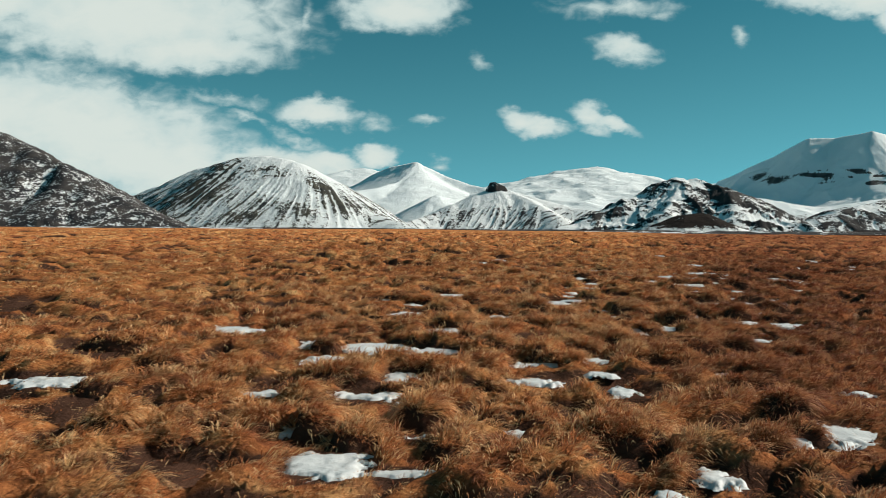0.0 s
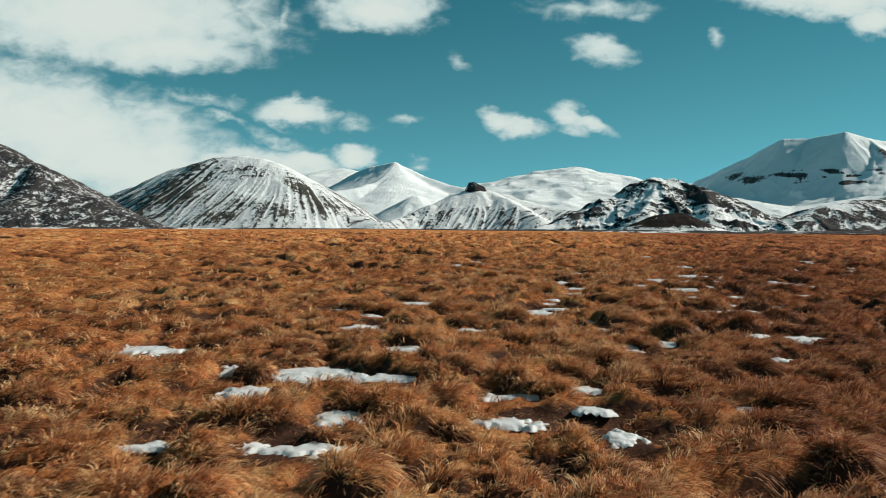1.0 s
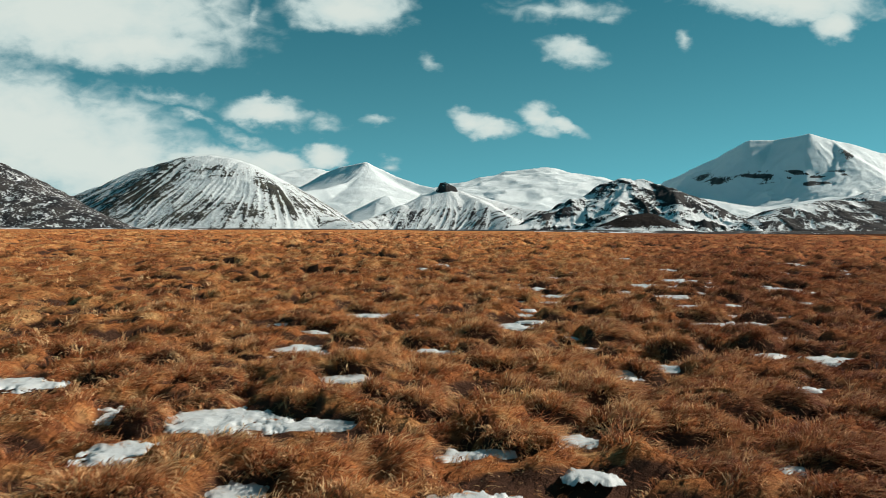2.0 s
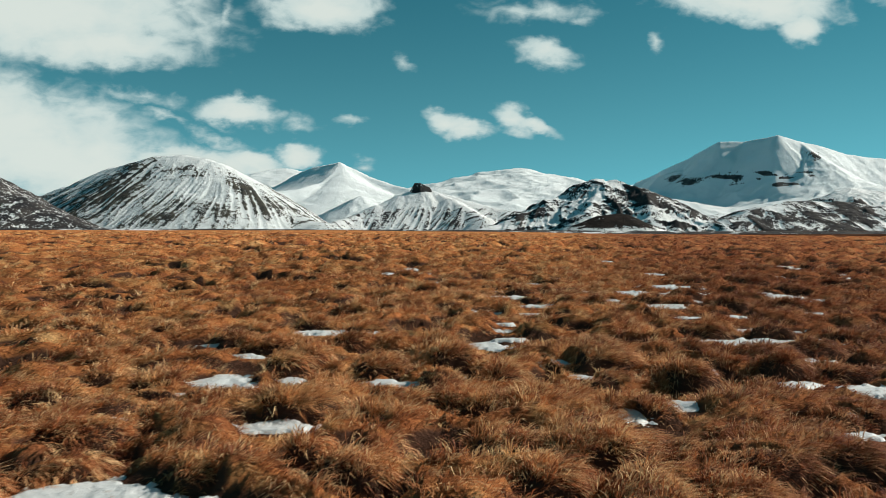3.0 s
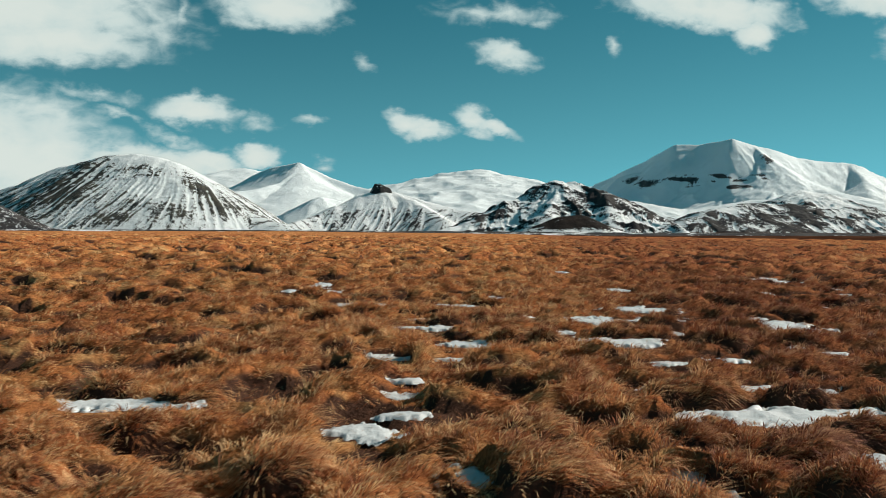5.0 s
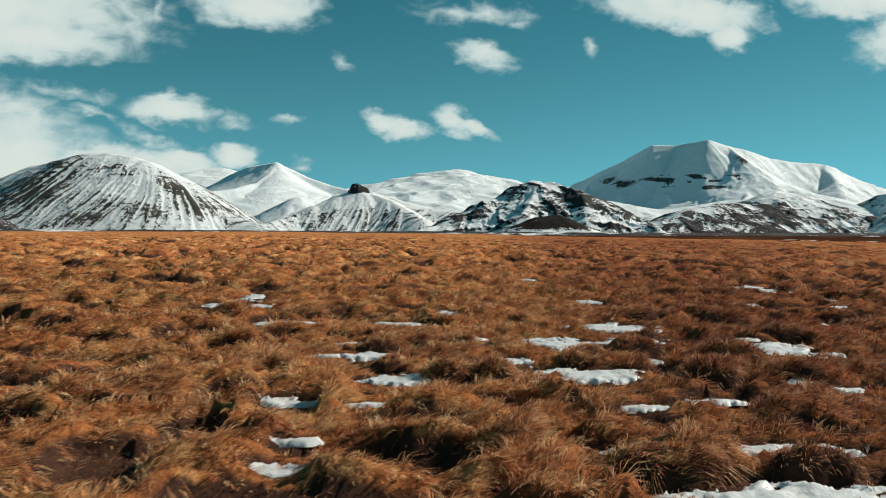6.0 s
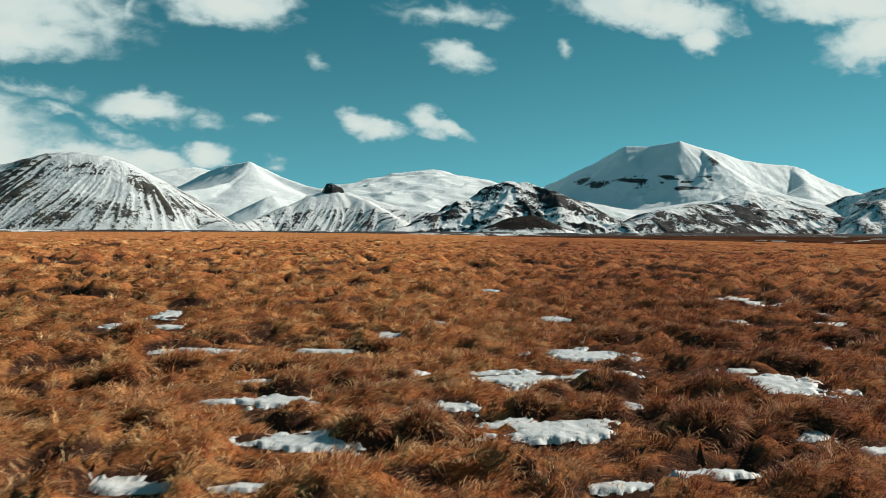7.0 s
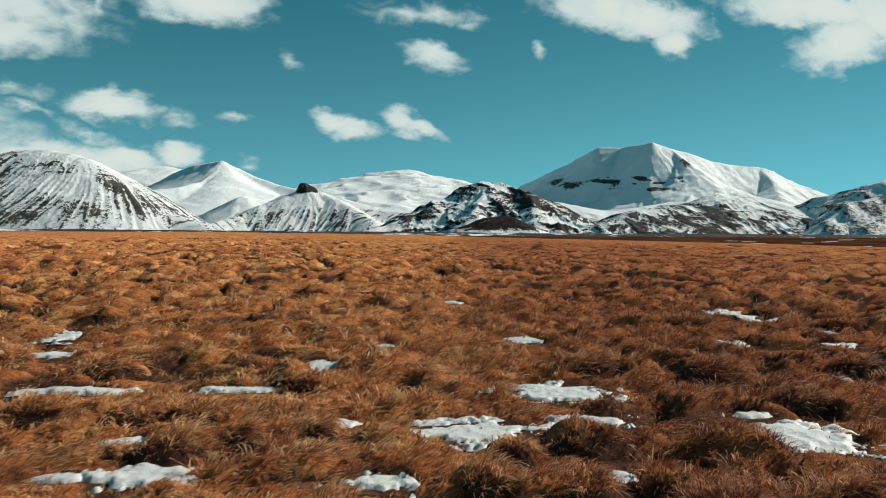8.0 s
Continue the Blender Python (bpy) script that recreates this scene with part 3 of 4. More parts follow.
def mountain(name, label, ridges, step, mat, bare, gully=(0.0, 60.0), rough=(0.0, 120.0), foot=-14.0, seed=1, crag=False, lean=0.0, flare=0.0, warp=60.0):
    """A mountain grown from its ridge lines. bare(drop, rib, lump, x, y, z, tilt): how little snow lies there."""
    pts = np.array([p for points, _, _ in ridges for p in points], float)
    reach = (pts[:, 2].max() - foot) / min(s for _, s, _ in ridges) * (1.5 if flare else 1.0)
    xs = np.arange(pts[:, 0].min() - reach, pts[:, 0].max() + reach, step)
    ys = np.arange(pts[:, 1].min() - reach, pts[:, 1].max() + reach * 0.10, step)
    X, Y = np.meshgrid(xs, ys)
    bx = X + (fbm(X / 140.0, Y / 140.0, 3, seed) - 0.5) * warp * min(1.0, rough[0] / 10.0)
    by = Y + (fbm(X / 140.0, Y / 140.0, 3, seed + 7) - 0.5) * warp * min(1.0, rough[0] / 10.0)
    Z, along, away = from_ridges(bx, by, ridges, flare)
    fade = np.clip(away / 90.0, 0, 1)
    rib = ridged((along + lean * away) / gully[1] + 1.3 * fbm(X / 70, Y / 70, 3, seed + 2), away / 200.0, 3, seed + 3)
    lump = fbm(X / rough[1], Y / rough[1], 5, seed + 5, 0.6)
    if crag:
        lump = 0.45 * lump + 0.55 * ridged(X / rough[1] + lump, Y / rough[1], 5, seed + 9) - 0.06
    Z = Z + gully[0] * fade * (rib - 0.6) + rough[0] * ((0.5 if crag else 0.25) + (0.5 if crag else 0.75) * fade) * (lump - 0.5) * 2
    gx_, gy_ = np.gradient(Z, step, axis=1), np.gradient(Z, step, axis=0)
    cover = bare(away, rib, lump, X, Y, Z, np.hypot(gx_, gy_))
    keep = Z > foot
    quads = grid_faces(len(ys), len(xs))
    quads = quads[keep.ravel()[quads].any(1)]
    used, index = np.unique(quads, return_inverse=True)
    verts = np.stack([X, Y, np.maximum(Z, foot - 6)], -1).reshape(-1, 3)[used]
    ob = mesh_object(name, verts, index.reshape(-1, 4), mat)
    ob.data.attributes.new("bare", "FLOAT", "POINT").data.foreach_set("value", cover.ravel()[used].astype(np.float32))
    return tagged(ob, label, "mountain", "mountains")


BASALT = mountain_material("black_basalt_and_snow", (0.026, 0.027, 0.031), (0.066, 0.060, 0.058))
MOSSY = mountain_material("mossy_scree_and_snow", (0.034, 0.037, 0.037), (0.085, 0.080, 0.066), (0.70, 0.745, 0.76))
SCREE = mountain_material("brown_scree", (0.012, 0.009, 0.008), (0.024, 0.017, 0.014))
GLACIER = mountain_material("deep_snow_over_rock", (0.045, 0.045, 0.048), (0.11, 0.10, 0.095), (0.78, 0.84, 0.86))

mountain("mountain", "dark scree mountain slope streaked with thin snow", [
    ([(-1344, 1500, 272), (-1085, 1480, 242), (-912, 1450, 196), (-830, 1420, 169), (-751, 1390, 139), (-669, 1350, 107), (-611, 1320, 78), (-549, 1290, 50), (-503, 1260, 24), (-408, 1200, -5)], 0.62, 15.0)],
    4.6, BASALT, lambda d, rib, lump, x, y, z, tilt: 0.62 + 0.5 * (lump - 0.5) + 0.25 * (rib - 0.5), (8, 30), (10, 60), seed=11, crag=True)

def spot(x, y, z, across, up, wide, high, tilt=0.0):
    """1 in the middle of a stretch of a far slope, falling off smoothly; it is named by the tangents of its angles from the start of the path."""
    c, s = math.cos(radians(tilt)), math.sin(radians(tilt))
    u, v = x / y - across, (z - 2.2) / y - up
    return np.exp(-((u * c + v * s) / wide) ** 2 - ((v * c - u * s) / high) ** 2)


def dome_bare(d, rib, lump, x, y, z):
    """Raked dark ribs below, broken outcrops across the shoulder, a pale cap and a dark rim towards the valley."""
    low = np.clip((140 - z) / 70, 0, 1)
    crags = 0.5 * ridged(x / 15 + 0.8 * fbm(x / 60, y / 60, 3, 5) + 0.03 * z, (y + 1.5 * z) / 40, 4, 29) + 0.5 * rib
    out = 0.17 + (1.1 * (rib - 0.56) + 0.12) * low + 1.2 * (lump - 0.5)
    belt = spot(x, y, z, -0.30, 0.062, 0.045, 0.017, 32) + 0.9 * spot(x, y, z, -0.222, 0.070, 0.034, 0.011, -8) + 0.7 * spot(x, y, z, -0.345, 0.040, 0.05, 0.014, 22)
    out += belt * (2.8 * (crags - 0.58) + 0.14)
    out += spot(x, y, z, -0.165, 0.053, 0.036, 0.009, -42) * (1.8 * (crags - 0.48) + 0.22)
    out -= 0.45 * spot(x, y, z, -0.205, 0.048, 0.030, 0.012, 0) + 0.25 * spot(x, y, z, -0.235, 0.085, 0.05, 0.008)
    out += 0.25 * spot(x, y, z, -0.37, 0.012, 0.05, 0.012)
    return out


mountain("mountain", "rounded mountain with dark gullies raked through thin snow", [
    ([(-1177, 2300, 18), (-1030, 2280, 55), (-924, 2250, 78), (-813, 2200, 110), (-730, 2150, 128), (-661, 2110, 156), (-597, 2080, 170), (-542, 2060, 182), (-481, 2050, 185), (-427, 2030, 177), (-394, 2010, 166), (-355, 1985, 142), (-321, 1960, 115), (-265, 1920, 73), (-203, 1880, 39), (-115, 1820, 10), (-73, 1800, -4)], 0.62, 40.0)],
    3.3, MOSSY, lambda d, rib, lump, x, y, z, tilt: dome_bare(d, rib, lump, x, y, z), (4.0, 8.5), (7, 80), seed=23, lean=0.30, warp=18.0)

mountain("mountain", "distant smooth snow-covered ridge", [
    ([(-868, 4750, 186), (-743, 4750, 271), (-655, 4750, 321), (-513, 4750, 354), (-442, 4750, 336), (-300, 4750, 284), (-87, 4750, 190)], 0.26, 14.0)],
    12.0, GLACIER, lambda d, rib, lump, x, y, z, tilt: 0.0 * d - 0.5, (8, 150), (10, 300), seed=31)

mountain("mountain", "pointed peak under smooth unbroken snow", [
    ([(-721, 4300, 153), (-563, 4200, 200), (-443, 4100, 223), (-375, 4030, 268), (-278, 3930, 297), (-185, 3830, 310), (-141, 3800, 318), (-98, 3790, 296), (15, 3750, 240), (125, 3700, 199), (211, 3650, 180), (472, 3600, 147)], 0.68, 3.0),
    ([(-141, 3800, 317), (-168, 3700, 258), (-219, 3600, 205), (-311, 3480, 167), (-443, 3400, 147)], 0.68, 5.0)],
    9.5, GLACIER, lambda d, rib, lump, x, y, z, tilt: -0.20 + 0.8 * (lump - 0.5) + 0.40 * np.clip((95 - z) / 40, 0, 1), (6, 160), (9, 220), seed=37, flare=420.0, warp=30.0)

mountain("mountain", "small snowy hill in front of the white peak", [
    ([(-140, 2700, 42), (-59, 2700, 85), (-19, 2700, 107), (32, 2720, 96), (134, 2740, 50)], 0.5, 14.0)],
    6.0, GLACIER, lambda d, rib, lump, x, y, z, tilt: -0.1 + 0.9 * (lump - 0.5), (6, 70), (5, 90), seed=41)

knob_ridge = mountain("mountain", "streaked snowy ridge topped by a dark rock knob", [
    ([(-130, 1850, -4), (-35, 1950, 28), (23, 2000, 56), (85, 2040, 83), (125, 2060, 98), (147, 2060, 101), (173, 2060, 97), (210, 2000, 75), (240, 1940, 53), (278, 1850, 22)], 0.55, 14.0),
    ([(173, 2060, 97), (330, 1990, 50), (470, 1900, 25)], 0.5, 14.0)],
    3.5, BASALT, lambda d, rib, lump, x, y, z, tilt: -0.06 + (1.7 * (rib - 0.6) + 0.30) * np.clip((80 - z) / 45, 0, 1) + 0.5 * (lump - 0.5) + 1.2 * (z > 101), (5, 13), (4, 60), seed=43, lean=0.25)

knob = mountain("rock_knob", "dark bare rock knob", [([(124, 2052, 104), (131, 2050, 117), (144, 2050, 119), (152, 2050, 114), (168, 2052, 106)], 2.0, 2.0)],
    1.5, BASALT, lambda d, rib, lump, x, y, z, tilt: 0.75 + 1.2 * (lump - 0.5), (3, 8), (5, 14), foot=82.0, seed=45, crag=True)
del knob["category"], knob["group"]
knob.parent = knob_ridge

mountain("mountain", "broad white summit under smooth snow", [
    ([(48, 4100, 149), (315, 4000, 210), (434, 4000, 231), (508, 4000, 253), (643, 4000, 274), (732, 4000, 304), (785, 4000, 311), (881, 4000, 290), (1001, 4000, 255), (1121, 4000, 235), (1330, 4000, 224), (1509, 4000, 231)], 0.22, 14.0)],
    13.0, GLACIER, lambda d, rib, lump, x, y, z, tilt: -0.08 + 1.3 * (lump - 0.5) + 0.3 * (tilt - 0.3), (6, 90), (22, 150), seed=47, crag=True)

def lava_bare(lump, x, y, z, tilt):
    """Black crags along the crest and on the far knoll, snow between them."""
    out = 0.24 + 2.0 * (lump - 0.5) + 0.8 * (tilt - 0.5)
    out += 0.85 * spot(x, y, z, 0.362, 0.043, 0.034, 0.014, -12) + 0.35 * spot(x, y, z, 0.285, 0.040, 0.05, 0.007, 16) + 0.35 * spot(x, y, z, 0.300, 0.023, 0.045, 0.007)
    return out - 0.40 * spot(x, y, z, 0.322, 0.050, 0.022, 0.008) - 0.35 * spot(x, y, z, 0.270, 0.022, 0.040, 0.008, 25) - 0.5 * spot(x, y, z, 0.362, 0.003, 0.05, 0.008)


mountain("mountain", "craggy black lava hill with snow in its gullies", [
    ([(191, 1450, -8), (276, 1500, 15), (334, 1540, 38), (374, 1560, 58), (408, 1580, 67), (448, 1600, 89), (472, 1600, 95), (492, 1600, 105), (503, 1600, 106), (513, 1600, 98), (522, 1600, 105), (533, 1600, 106), (544, 1600, 97), (560, 1590, 86), (563, 1560, 87), (581, 1540, 81), (597, 1520, 65), (606, 1500, 48), (622, 1470, 27), (648, 1430, 14), (677, 1380, 2)], 0.55, 3.0),
    ([(503, 1600, 104), (470, 1520, 66), (430, 1450, 34)], 0.60, 4.0),
    ([(581, 1540, 80), (560, 1470, 52), (540, 1420, 22)], 0.70, 6.0)],
    2.6, BASALT, lambda d, rib, lump, x, y, z, tilt: lava_bare(lump, x, y, z, tilt), (7, 22), (20, 62), seed=53, crag=True, warp=16.0)

mountain("hill", "smooth dark brown scree cone at the foot of the lava hill", [
    ([(344, 1310, -8), (386, 1320, 9), (421, 1330, 21), (458, 1335, 25), (475, 1330, 15), (495, 1320, -9)], 0.50, 14.0)],
    3.0, SCREE, lambda d, rib, lump, x, y, z, tilt: 0.92 + 0.4 * (lump - 0.5) - 0.6 * np.clip((6 - z) / 10, 0, 1), (2, 12), (3, 40), seed=57)


def great_bare(lump, x, y, z, tilt):
    """Bands of rock across the shaded bowl, crags by the near shoulder and below the summit."""
    bands = np.clip(0.6 * fbm(x / 48, z / 15, 3, 77, 0.6) + 0.4 * lump - 0.43, 0, 1) * 9
    out = -0.30 + 0.8 * (lump - 0.5) + bands * (1.4 * spot(x, y, z, 0.546, 0.0635, 0.050, 0.0105) + 1.5 * spot(x, y, z, 0.510, 0.0715, 0.036, 0.006))
    out += spot(x, y, z, 0.428, 0.0635, 0.032, 0.008) * (0.80 + 3.0 * (lump - 0.5)) + 0.8 * bands * spot(x, y, z, 0.610, 0.0737, 0.020, 0.006)
    out += spot(x, y, z, 0.619, 0.0989, 0.014, 0.010, -40) * (0.75 + 2.0 * (lump - 0.5))
    return out + 0.40 * np.clip((95 - z) / 50, 0, 1)


mountain("mountain", "large snow-covered mountain with rock bands on its shaded side", [
    ([(1449, 3950, 240), (1586, 3800, 320), (1632, 3720, 351), (1673, 3600, 392), (1694, 3500, 409), (1786, 3450, 407), (1830, 3360, 410), (1858, 3300, 418), (1964, 3300, 392), (2063, 3310, 374), (2212, 3320, 338), (2322, 3340, 328), (2518, 3360, 318), (2600, 3380, 304), (2685, 3400, 270), (2895, 3420, 192), (3021, 3400, 142)], 0.95, 5.0),
    ([(1964, 3300, 392), (1953, 3180, 324), (1929, 3060, 250), (1878, 2950, 179), (1768, 2830, 124), (1611, 2700, 79)], 0.62, 8.0),
    ([(2518, 3360, 318), (2430, 3150, 214), (2309, 2950, 144)], 0.5, 14.0),
    ([(1396, 3680, 219), (1442, 3640, 253), (1503, 3600, 272), (1615, 3540, 282), (1657, 3510, 267), (1656, 3480, 225)], 1.1, 5.0)],
    7.0, GLACIER, lambda d, rib, lump, x, y, z, tilt: great_bare(lump, x, y, z, tilt), (8, 90), (13, 130), seed=59, crag=True, flare=900.0, warp=30.0)

mountain("mountain", "sunlit snow bench below the great mountain's shaded bowl", [
    ([(1050, 2950, 110), (1212, 2900, 112), (1255, 2800, 90), (1378, 2750, 73), (1533, 2760, 93), (1684, 2800, 115), (1738, 2700, 112), (1828, 2720, 138), (1934, 2740, 155), (2015, 2740, 135), (2109, 2720, 109), (2400, 2750, 90)], 0.26, 12.0)],
    9.0, GLACIER, lambda d, rib, lump, x, y, z, tilt: 0.05 + 1.5 * (lump - 0.5) + 0.25 * np.clip((60 - z) / 30, 0, 1), (5, 60), (9, 80), foot=-4.0, seed=63, crag=True, warp=15.0)

mountain("mountain", "low dark foothill streaked with snow", [
    ([(976, 2100, 8), (1094, 2150, 38), (1198, 2200, 63), (1307, 2250, 79), (1387, 2280, 86), (1495, 2280, 80), (1590, 2260, 73), (1685, 2240, 70), (1765, 2200, 59), (1835, 2150, 33), (1903, 2100, 3)], 0.36, 14.0),
    ([(1680, 2600, 121), (1754, 2600, 144), (1829, 2600, 135), (1931, 2600, 112)], 0.36, 14.0)],
    5.0, BASALT, lambda d, rib, lump, x, y, z, tilt: 0.42 + 1.8 * (lump - 0.5) + 1.3 * (rib - 0.55) - 0.5 * np.clip((z - 78) / 30, 0, 1), (9, 34), (12, 70), seed=61, crag=True)

mountain("mountain", "dark rocky mountain with windblown snow on top", [
    ([(2083, 2500, 96), (2103, 2450, 127), (2122, 2400, 140), (2176, 2350, 158), (2191, 2300, 174), (2228, 2280, 188), (2527, 2250, 293), (3066, 2250, 375)], 0.5, 14.0),
    ([(1748, 2000, 38), (1855, 2050, 90), (1948, 2080, 107), (2057, 2100, 123), (2242, 2100, 165)], 0.6, 14.0)],
    7.5, BASALT, lambda d, rib, lump, x, y, z, tilt: 0.44 + 1.5 * (lump - 0.5) - 0.35 * np.clip((z - 150) / 60, 0, 1), (10, 45), (16, 100), seed=67, crag=True)

bank = mountain("bank", "low stony bank flecked with snow along the mountains' feet", [
    ([(-900, 1150, -2), (-420, 1180, -3), (-60, 1200, -4), (300, 1210, -5), (700, 1230, -6), (1300, 1240, -6), (1800, 1200, -4)], 0.10, 6.0)],
    6.0, BASALT, lambda d, rib, lump, x, y, z, tilt: 0.88 + 1.8 * (lump - 0.5), (0, 40), (3, 45), foot=-12.0, seed=71)
del bank["category"], bank["group"]
tagged(bank, kind="structure")

# ---- snow left in the hollows ----
SNOW_SURFACE = snow_material()


def snow_patch(px, py, length, width, turn, seed, far=False):
    """A thin, lumpy sheet of snow with a ragged melting edge that sinks into the ground."""
    a, b = length / 2 + 0.05, max(0.05, 0.43 * width - 0.01)
    step = length / 24 if far else 0.026
    c, s = math.cos(radians(turn)), math.sin(radians(turn))
    lx, ly = np.meshgrid(np.arange(-1.7 * a, 1.7 * a, step), np.arange(-1.7 * b, 1.7 * b, step))
    x, y = px + lx * c - ly * s, py + lx * s + ly * c
    unit = length / 5 if far else 0.20
    ragged = 1.9 * (fbm(x / unit * 0.7 + seed, y / unit * 1.2, 3, 91) - 0.5) + 1.0 * (fbm(x / unit * 3.7, y / unit * 3.7 + seed, 2, 95) - 0.5)
    out = np.hypot(lx / a, ly / b)
    body = 1.14 - out + ragged * np.clip(1.5 * out - 0.1, 0.2, 1.1)
    bed, = on_sheet(x, y, GZ)
    rise = np.clip(body / 0.34 + 0.25, 0, 1) ** 0.6
    if far:
        z = bed - 0.3 + 0.7 * rise
    else:
        lumps = 0.035 * (fbm(x * 5, y * 5, 2, 14) - 0.5) + 0.016 * (fbm(x * 19, y * 19, 2, 15) - 0.5)
        z = np.minimum(np.maximum(lie(x, y) - 0.036, bed - 0.01), lie(x, y) - 0.006) * rise + (np.clip(bed, lie(x, y) - 0.05, lie(x, y) + 0.05) - 0.03) * (1 - rise) + lumps * rise
    quads = grid_faces(*x.shape)
    quads = quads[(body > -0.16).ravel()[quads].any(1)]
    if not len(quads):
        return
    used, index = np.unique(quads, return_inverse=True)
    ob = mesh_object("snow_patch", np.stack([x, y, z], -1).reshape(-1, 3)[used], index.reshape(-1, 4), SNOW_SURFACE)
    if far:
        tagged(ob, "flat snow patch on the dark far plain", "snow patch", "snow patches on the plain")
    else:
        size = "broad sheet" if length > 0.6 else "sliver" if length < 0.3 else "patch"
        tagged(ob, f"thin {size} of old snow in a hollow between hummocks", "snow patch", "snow patches in the hollows")


for i, patch in enumerate(SNOW):
    snow_patch(*patch, i * 1.37)


# ---- tussocks and dead sedge ----
def tussock_top(x, y, tx, ty, width, height, seed):
    """How high a tussock stands over the land at a place, below zero outside it. It is steep in front, and slopes off behind."""
    a, b = width * 0.60 + 0.10, 0.22 + 0.20 * width
    wob = 0.5 * (fbm(x * 3.0 + seed, y * 3.0, 3, 47) - 0.5)
    u, v = (x - tx) / a + wob, (y - ty - 0.95 * b) / np.where(y < ty + 0.95 * b, b, b * 1.5) + wob
    up = 0.72 * min(height, 0.30) * (1 - (u * u + v * v) ** 1.9) - 0.06 + 0.05 * (fbm(x * 6, y * 6, 2, 19) - 0.5)
    # it stops short of the snow that lies against it
    shape = x.shape
    flat_x, flat_y = x.ravel(), y.ravel()
    cut = np.maximum(snow_cover(flat_x, flat_y, 0.0), 0.55 * snow_cover(flat_x, flat_y + 0.28, 0.0)).reshape(shape)
    return up - (np.maximum(up, -0.10) + 0.10) * cut


def tussock_body(tx, ty, width, height, seed, mat):
    rings, spokes = 13, 36
    r, a = np.linspace(0, 1.12, rings)[:, None], np.linspace(0, 2 * np.pi, spokes, endpoint=False)[None, :]
    half, deep = width * 0.60 + 0.10, 0.22 + 0.20 * width
    x = tx + r * np.cos(a) * half * 1.15
    y = ty + 0.95 * deep + r * np.sin(a) * np.where(np.sin(a) < 0, deep, deep * 1.5) * 1.15
    up = tussock_top(x, y, tx, ty, width, height, seed)
    z = lie(x, y) + np.maximum(up, -0.30)
    k = (np.arange(rings - 1)[:, None] * spokes + np.arange(spokes)[None, :]).ravel()
    nxt = (np.arange(rings - 1)[:, None] * spokes + (np.arange(spokes) + 1)[None, :] % spokes).ravel()
    base = Vector((tx, ty + 0.95 * deep, float(lie(np.array(tx), np.array(ty + 0.95 * deep)))))
    verts = np.stack([x - base.x, y - base.y, z - base.z], -1).reshape(-1, 3)
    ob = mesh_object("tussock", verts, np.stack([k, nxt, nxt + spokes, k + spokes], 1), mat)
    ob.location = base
    # paints shade into the peat colour of the lower front face
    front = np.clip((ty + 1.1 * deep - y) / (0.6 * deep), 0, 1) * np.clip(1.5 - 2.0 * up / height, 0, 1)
    ob.data.attributes.new("peat_shade", "FLOAT", "POINT").data.foreach_set("value", front.ravel().astype(np.float32))
    size = "broad" if width > 0.5 else "small"
    return tagged(ob, f"{size} rounded tussock of peat and rust-brown dead sedge", "tussock", "tussocks on the moor")


def blade_mesh(name, corners, tone, base, mat):
    """One mesh of blades; corners: blade by blade, root, two at the bend, tip."""
    k = np.arange(len(corners))[:, None] * 4
    tris = np.concatenate([k + [0, 1, 2], k + [2, 1, 3]], 1).reshape(-1, 3)
    ob = mesh_object(name, (corners - np.array(base)).reshape(-1, 3), tris, mat, smooth=False)
    ob.data.attributes.new("tone", "FLOAT", "POINT").data.foreach_set("value", np.repeat(tone, 4).astype(np.float32))
    return ob


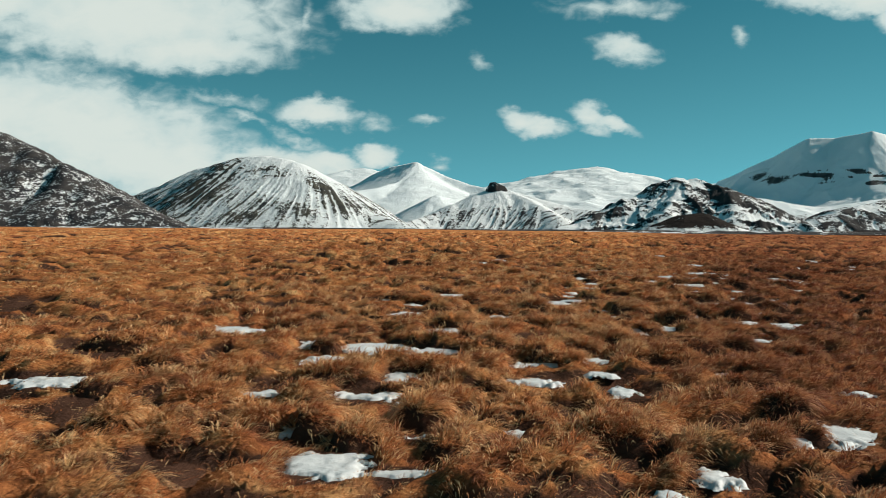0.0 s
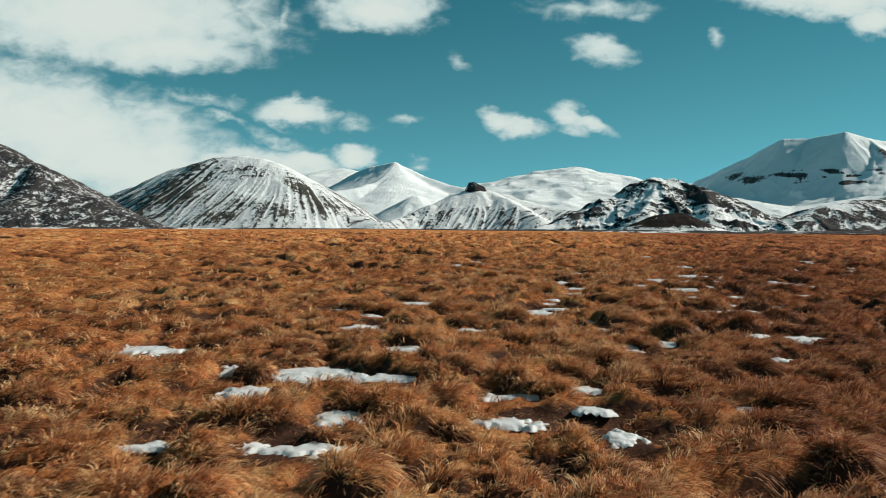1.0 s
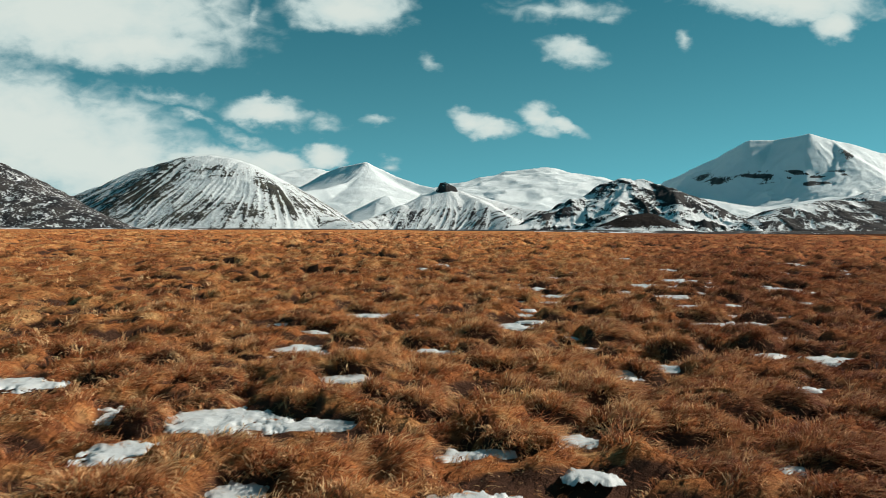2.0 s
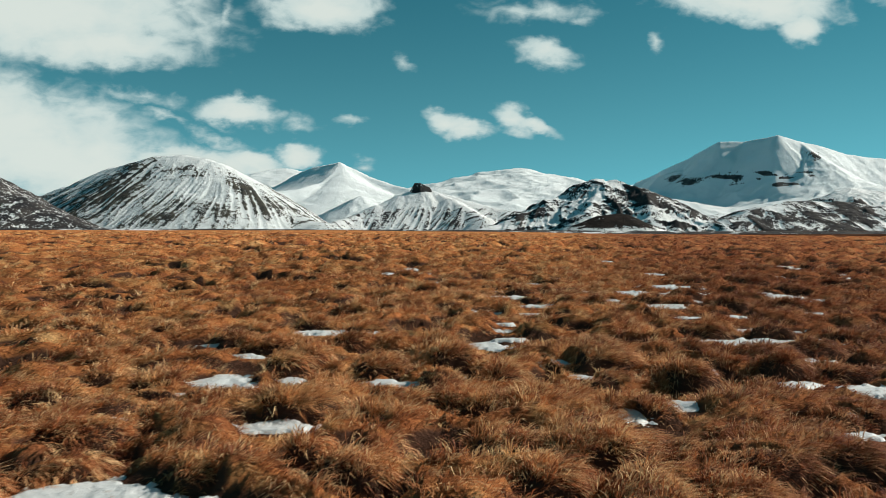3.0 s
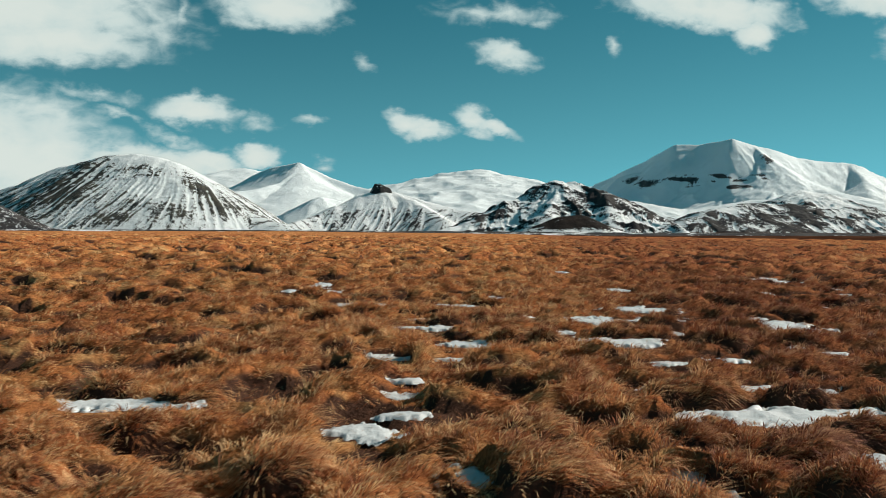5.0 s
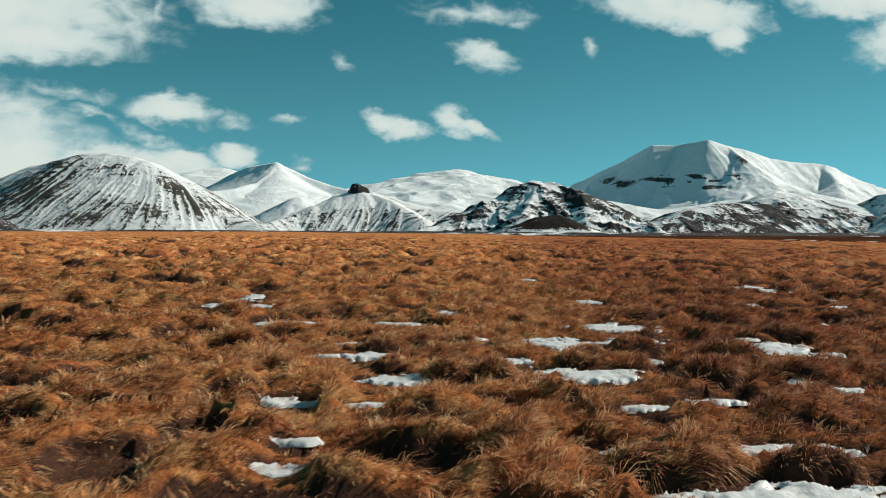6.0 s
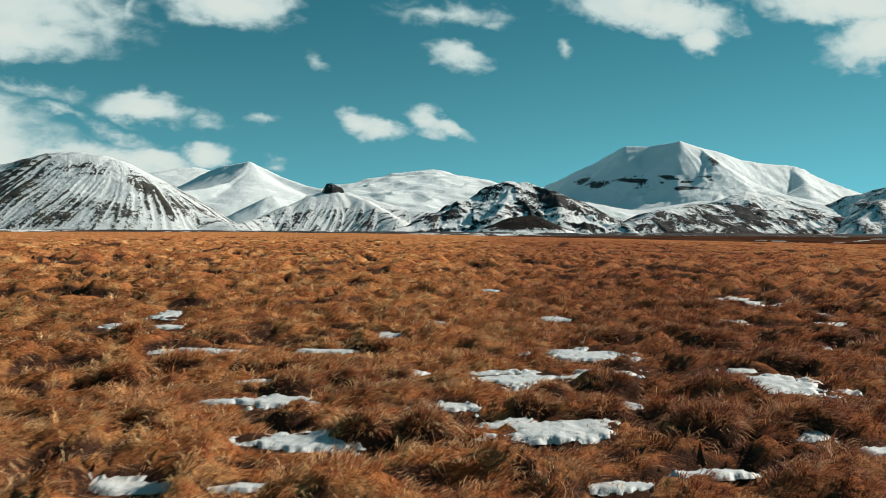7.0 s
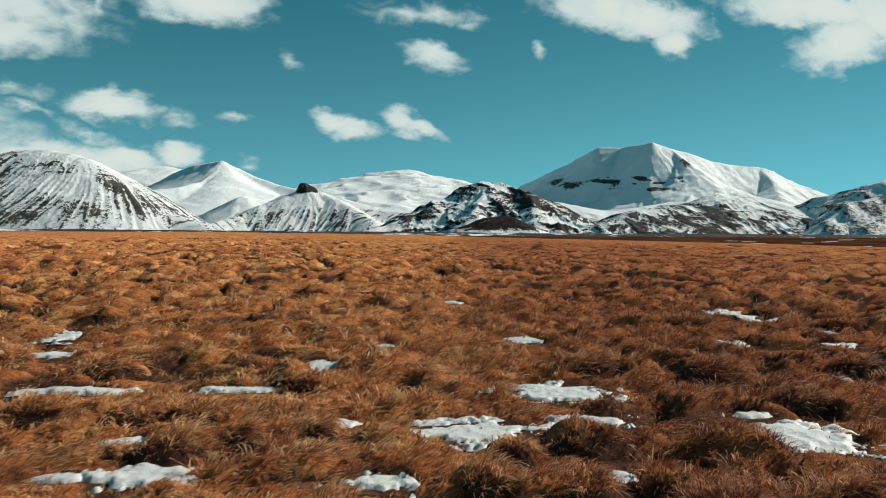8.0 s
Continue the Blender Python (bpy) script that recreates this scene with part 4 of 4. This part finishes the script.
def grow_grass():
    rng = np.random.default_rng(5)
    sward = blade_material()
    cells_x, cells_y = np.meshgrid(np.arange(-28.0, 46.0, 0.5), np.arange(4.0, 62.0, 0.5))
    # the stretch that is passed closest runs from (0, 6) to (5.5, 24)
    side = np.abs(cells_x - 0.32 * np.clip(cells_y - 6, 0, 17)) / 0.63
    gap = np.maximum(np.maximum(6.0, side), cells_y - 15.0)
    count = rng.poisson(GRASS_DENSITY * 0.25 * (6.0 / gap) ** 1.95 / TUFT)
    count[gap > 46] = 0
    pick = np.repeat(np.arange(count.size), count.ravel())
    # blades stand in tufts that share their lie, length and tone
    x, y, gap = cells_x.ravel()[pick] + rng.random(pick.size) * 0.5, cells_y.ravel()[pick] + rng.random(pick.size) * 0.5, gap.ravel()[pick]
    # and closer on the brows of the tussocks
    for tx, ty, width, height in TUSSOCKS:
        off = max(6.0, abs(tx - 0.32 * min(max(ty - 6, 0), 17)) / 0.63, ty - 15.0)
        half, deep = width * 0.60 + 0.10, 0.22 + 0.20 * width
        more = int(1.7 * GRASS_DENSITY * (6.0 / off) ** 1.95 / TUFT * 3.6 * half * deep)
        x = np.append(x, tx + 0.55 * half * rng.normal(size=more))
        y = np.append(y, ty + deep * (0.15 + 0.9 * rng.random(more)))
        gap = np.append(gap, np.full(more, off))
    x, y, gap, tone, lie_x, lie_y, lie_long = (np.repeat(k, TUFT) for k in (x, y, gap, rng.random(x.size), *rng.normal(size=(3, x.size))))
    x += rng.normal(size=x.size) * (0.012 + 0.0011 * gap)
    y += rng.normal(size=x.size) * (0.012 + 0.0011 * gap)
    tone = 0.7 * tone + 0.3 * rng.random(x.size)
    z, hole, sx, sy = on_sheet(x, y, GZ, GHOLE, SLOPE_X, SLOPE_Y)
    owner, up = np.full(x.size, -1), np.ones(x.size)
    order = np.argsort(y, kind="stable")
    rows = y[order]
    for number, (tx, ty, width, height) in enumerate(TUSSOCKS):
        near = order[np.searchsorted(rows, ty - 0.5):np.searchsorted(rows, ty + 1.6)]
        near = near[np.abs(x[near] - tx) < width + 0.4]
        if not near.size:
            continue
        top = lie(x[near], y[near]) + tussock_top(x[near], y[near], tx, ty, width, height, number * 1.7)
        near, top = near[top > z[near]], top[top > z[near]]
        e = 0.05
        over = lie(x[near] + e, y[near]) + tussock_top(x[near] + e, y[near], tx, ty, width, height, number * 1.7)
        past = lie(x[near], y[near] + e) + tussock_top(x[near], y[near] + e, tx, ty, width, height, number * 1.7)
        up[near] = (top - lie(x[near], y[near])) / (0.72 * min(height, 0.30))
        z[near], sx[near], sy[near], hole[near], owner[near] = top, (over - top) / e, (past - top) / e, 0.0, number
    tuft = fbm(x * 4.5, y * 4.5, 2, 33)
    margin = np.maximum(snow_cover(x, y + 0.2, 0.10), snow_cover(x, y + 0.45, 0.10))
    in_snow = (snow_cover(x, y, -0.05) > 0.45) & (owner < 0)
    stay = (~in_snow | (rng.random(x.size) < 0.05 + 0.95 * np.clip(4.0 * (0.6 * fbm(x * 3.5, y * 3.5, 2, 29) + 0.4 * fbm(x * 11, y * 11, 2, 30) - 0.51), 0, 1))) & (rng.random(x.size) > 0.25 * margin) & (rng.random(x.size) < 0.4 + 1.1 * tuft) & (rng.random(x.size) > 0.93 * hole)
    # blades are thinned on steep faces turned from the sun, so the painted dark shows
    shade = np.clip((np.maximum(sy, 0.7 * (sx + sy)) - 0.45) / 0.6, 0, 1)
    stay &= rng.random(x.size) > np.where(owner >= 0, 0.75 * np.clip((0.50 - up) / 0.30, 0, 1), 0.45) * shade
    x, y, z, hole, gap, tuft, margin, sx, sy, owner, tone, lie_x, lie_y, lie_long = (k[stay] for k in (x, y, z, hole, gap, tuft, margin, sx, sy, owner, tone, lie_x, lie_y, lie_long))
    count = x.size
    long = (0.115 + 0.105 * rng.random(count)) * np.clip(1 + 0.22 * lie_long, 0.5, 1.6) * (0.7 + 0.6 * tuft) * np.clip(1.15 - 0.010 * gap, 0.7, 1) * (1 - 0.40 * margin) * (1 - 0.4 * hole)
    width = (0.0036 + 0.00085 * gap) * (0.7 + 0.6 * rng.random(count))
    # blades lie over with the wind in combed locks, and hang down their hummock
    lean_x = -0.9 * np.clip(sx, -1.2, 1.2) + 0.75 + 0.22 * rng.normal(size=count) + 0.60 * lie_x + 2.4 * (fbm(x * 2.2, y * 2.2, 2, 55) - 0.5)
    lean_y = -0.9 * np.clip(sy, -1.2, 1.2) - 0.35 + 0.22 * rng.normal(size=count) + 0.60 * lie_y + 2.4 * (fbm(x * 2.2, y * 2.2, 2, 66) - 0.5)
    rise = 0.75 + 0.35 * rng.random(count)
    size = np.sqrt(lean_x ** 2 + lean_y ** 2 + rise ** 2)
    way = np.stack([lean_x, lean_y, rise], 1) / size[:, None]
    # on a steep face they start outwards and fall
    steep = np.clip(np.hypot(sx, sy) - 0.6, 0, 1)[:, None]
    way = way * (1 - 0.5 * steep) + np.stack([-sx, -sy, np.zeros(count)], 1) / (np.hypot(sx, sy) + 0.01)[:, None] * 0.5 * steep
    turn = rng.random(count) * np.pi
    across = np.stack([np.cos(turn), np.sin(turn), np.zeros(count)], 1) * (width / 2)[:, None]
    root = np.stack([x, y, z - 0.015], 1)
    middle = root + way * (long * 0.5)[:, None]
    droop = way * np.array([1.2, 1.2, 0.35]) - np.array([0, 0, 1.0]) * (0.10 + 0.75 * steep)
    tip = middle + droop * (long * 0.5)[:, None]
    corners = np.stack([root, middle - across, middle + across, tip], 1)
    for number, thing in enumerate(TUSSOCK_THINGS):
        mine = owner == number
        if mine.any():
            tagged(blade_mesh("sedge", corners[mine], tone[mine], thing.location, sward), kind="stuff").parent = thing
    ob = blade_mesh("dry_grass", corners[owner < 0], tone[owner < 0], (0, 0, 0), sward)
    tagged(ob, "rust and straw coloured dead sedge matted over the hummocks", "grass", kind="stuff")


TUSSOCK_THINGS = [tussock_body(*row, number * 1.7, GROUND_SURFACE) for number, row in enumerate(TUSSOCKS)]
GRASS_DENSITY, TUFT = 2500.0, 9
grow_grass()

# ---- far snow on the low plain ----
for i, (px, py, length) in enumerate([(454, 614, 20), (531, 765, 13), (935, 1126, 34), (535, 650, 12), (791, 879, 24), (489, 525, 10), (514, 711, 20), (866, 1394, 30), (600, 700, 9), (660, 760, 14)]):
    snow_patch(px, py, length * 0.7, length * 0.55, 20, i * 2.3, far=True)
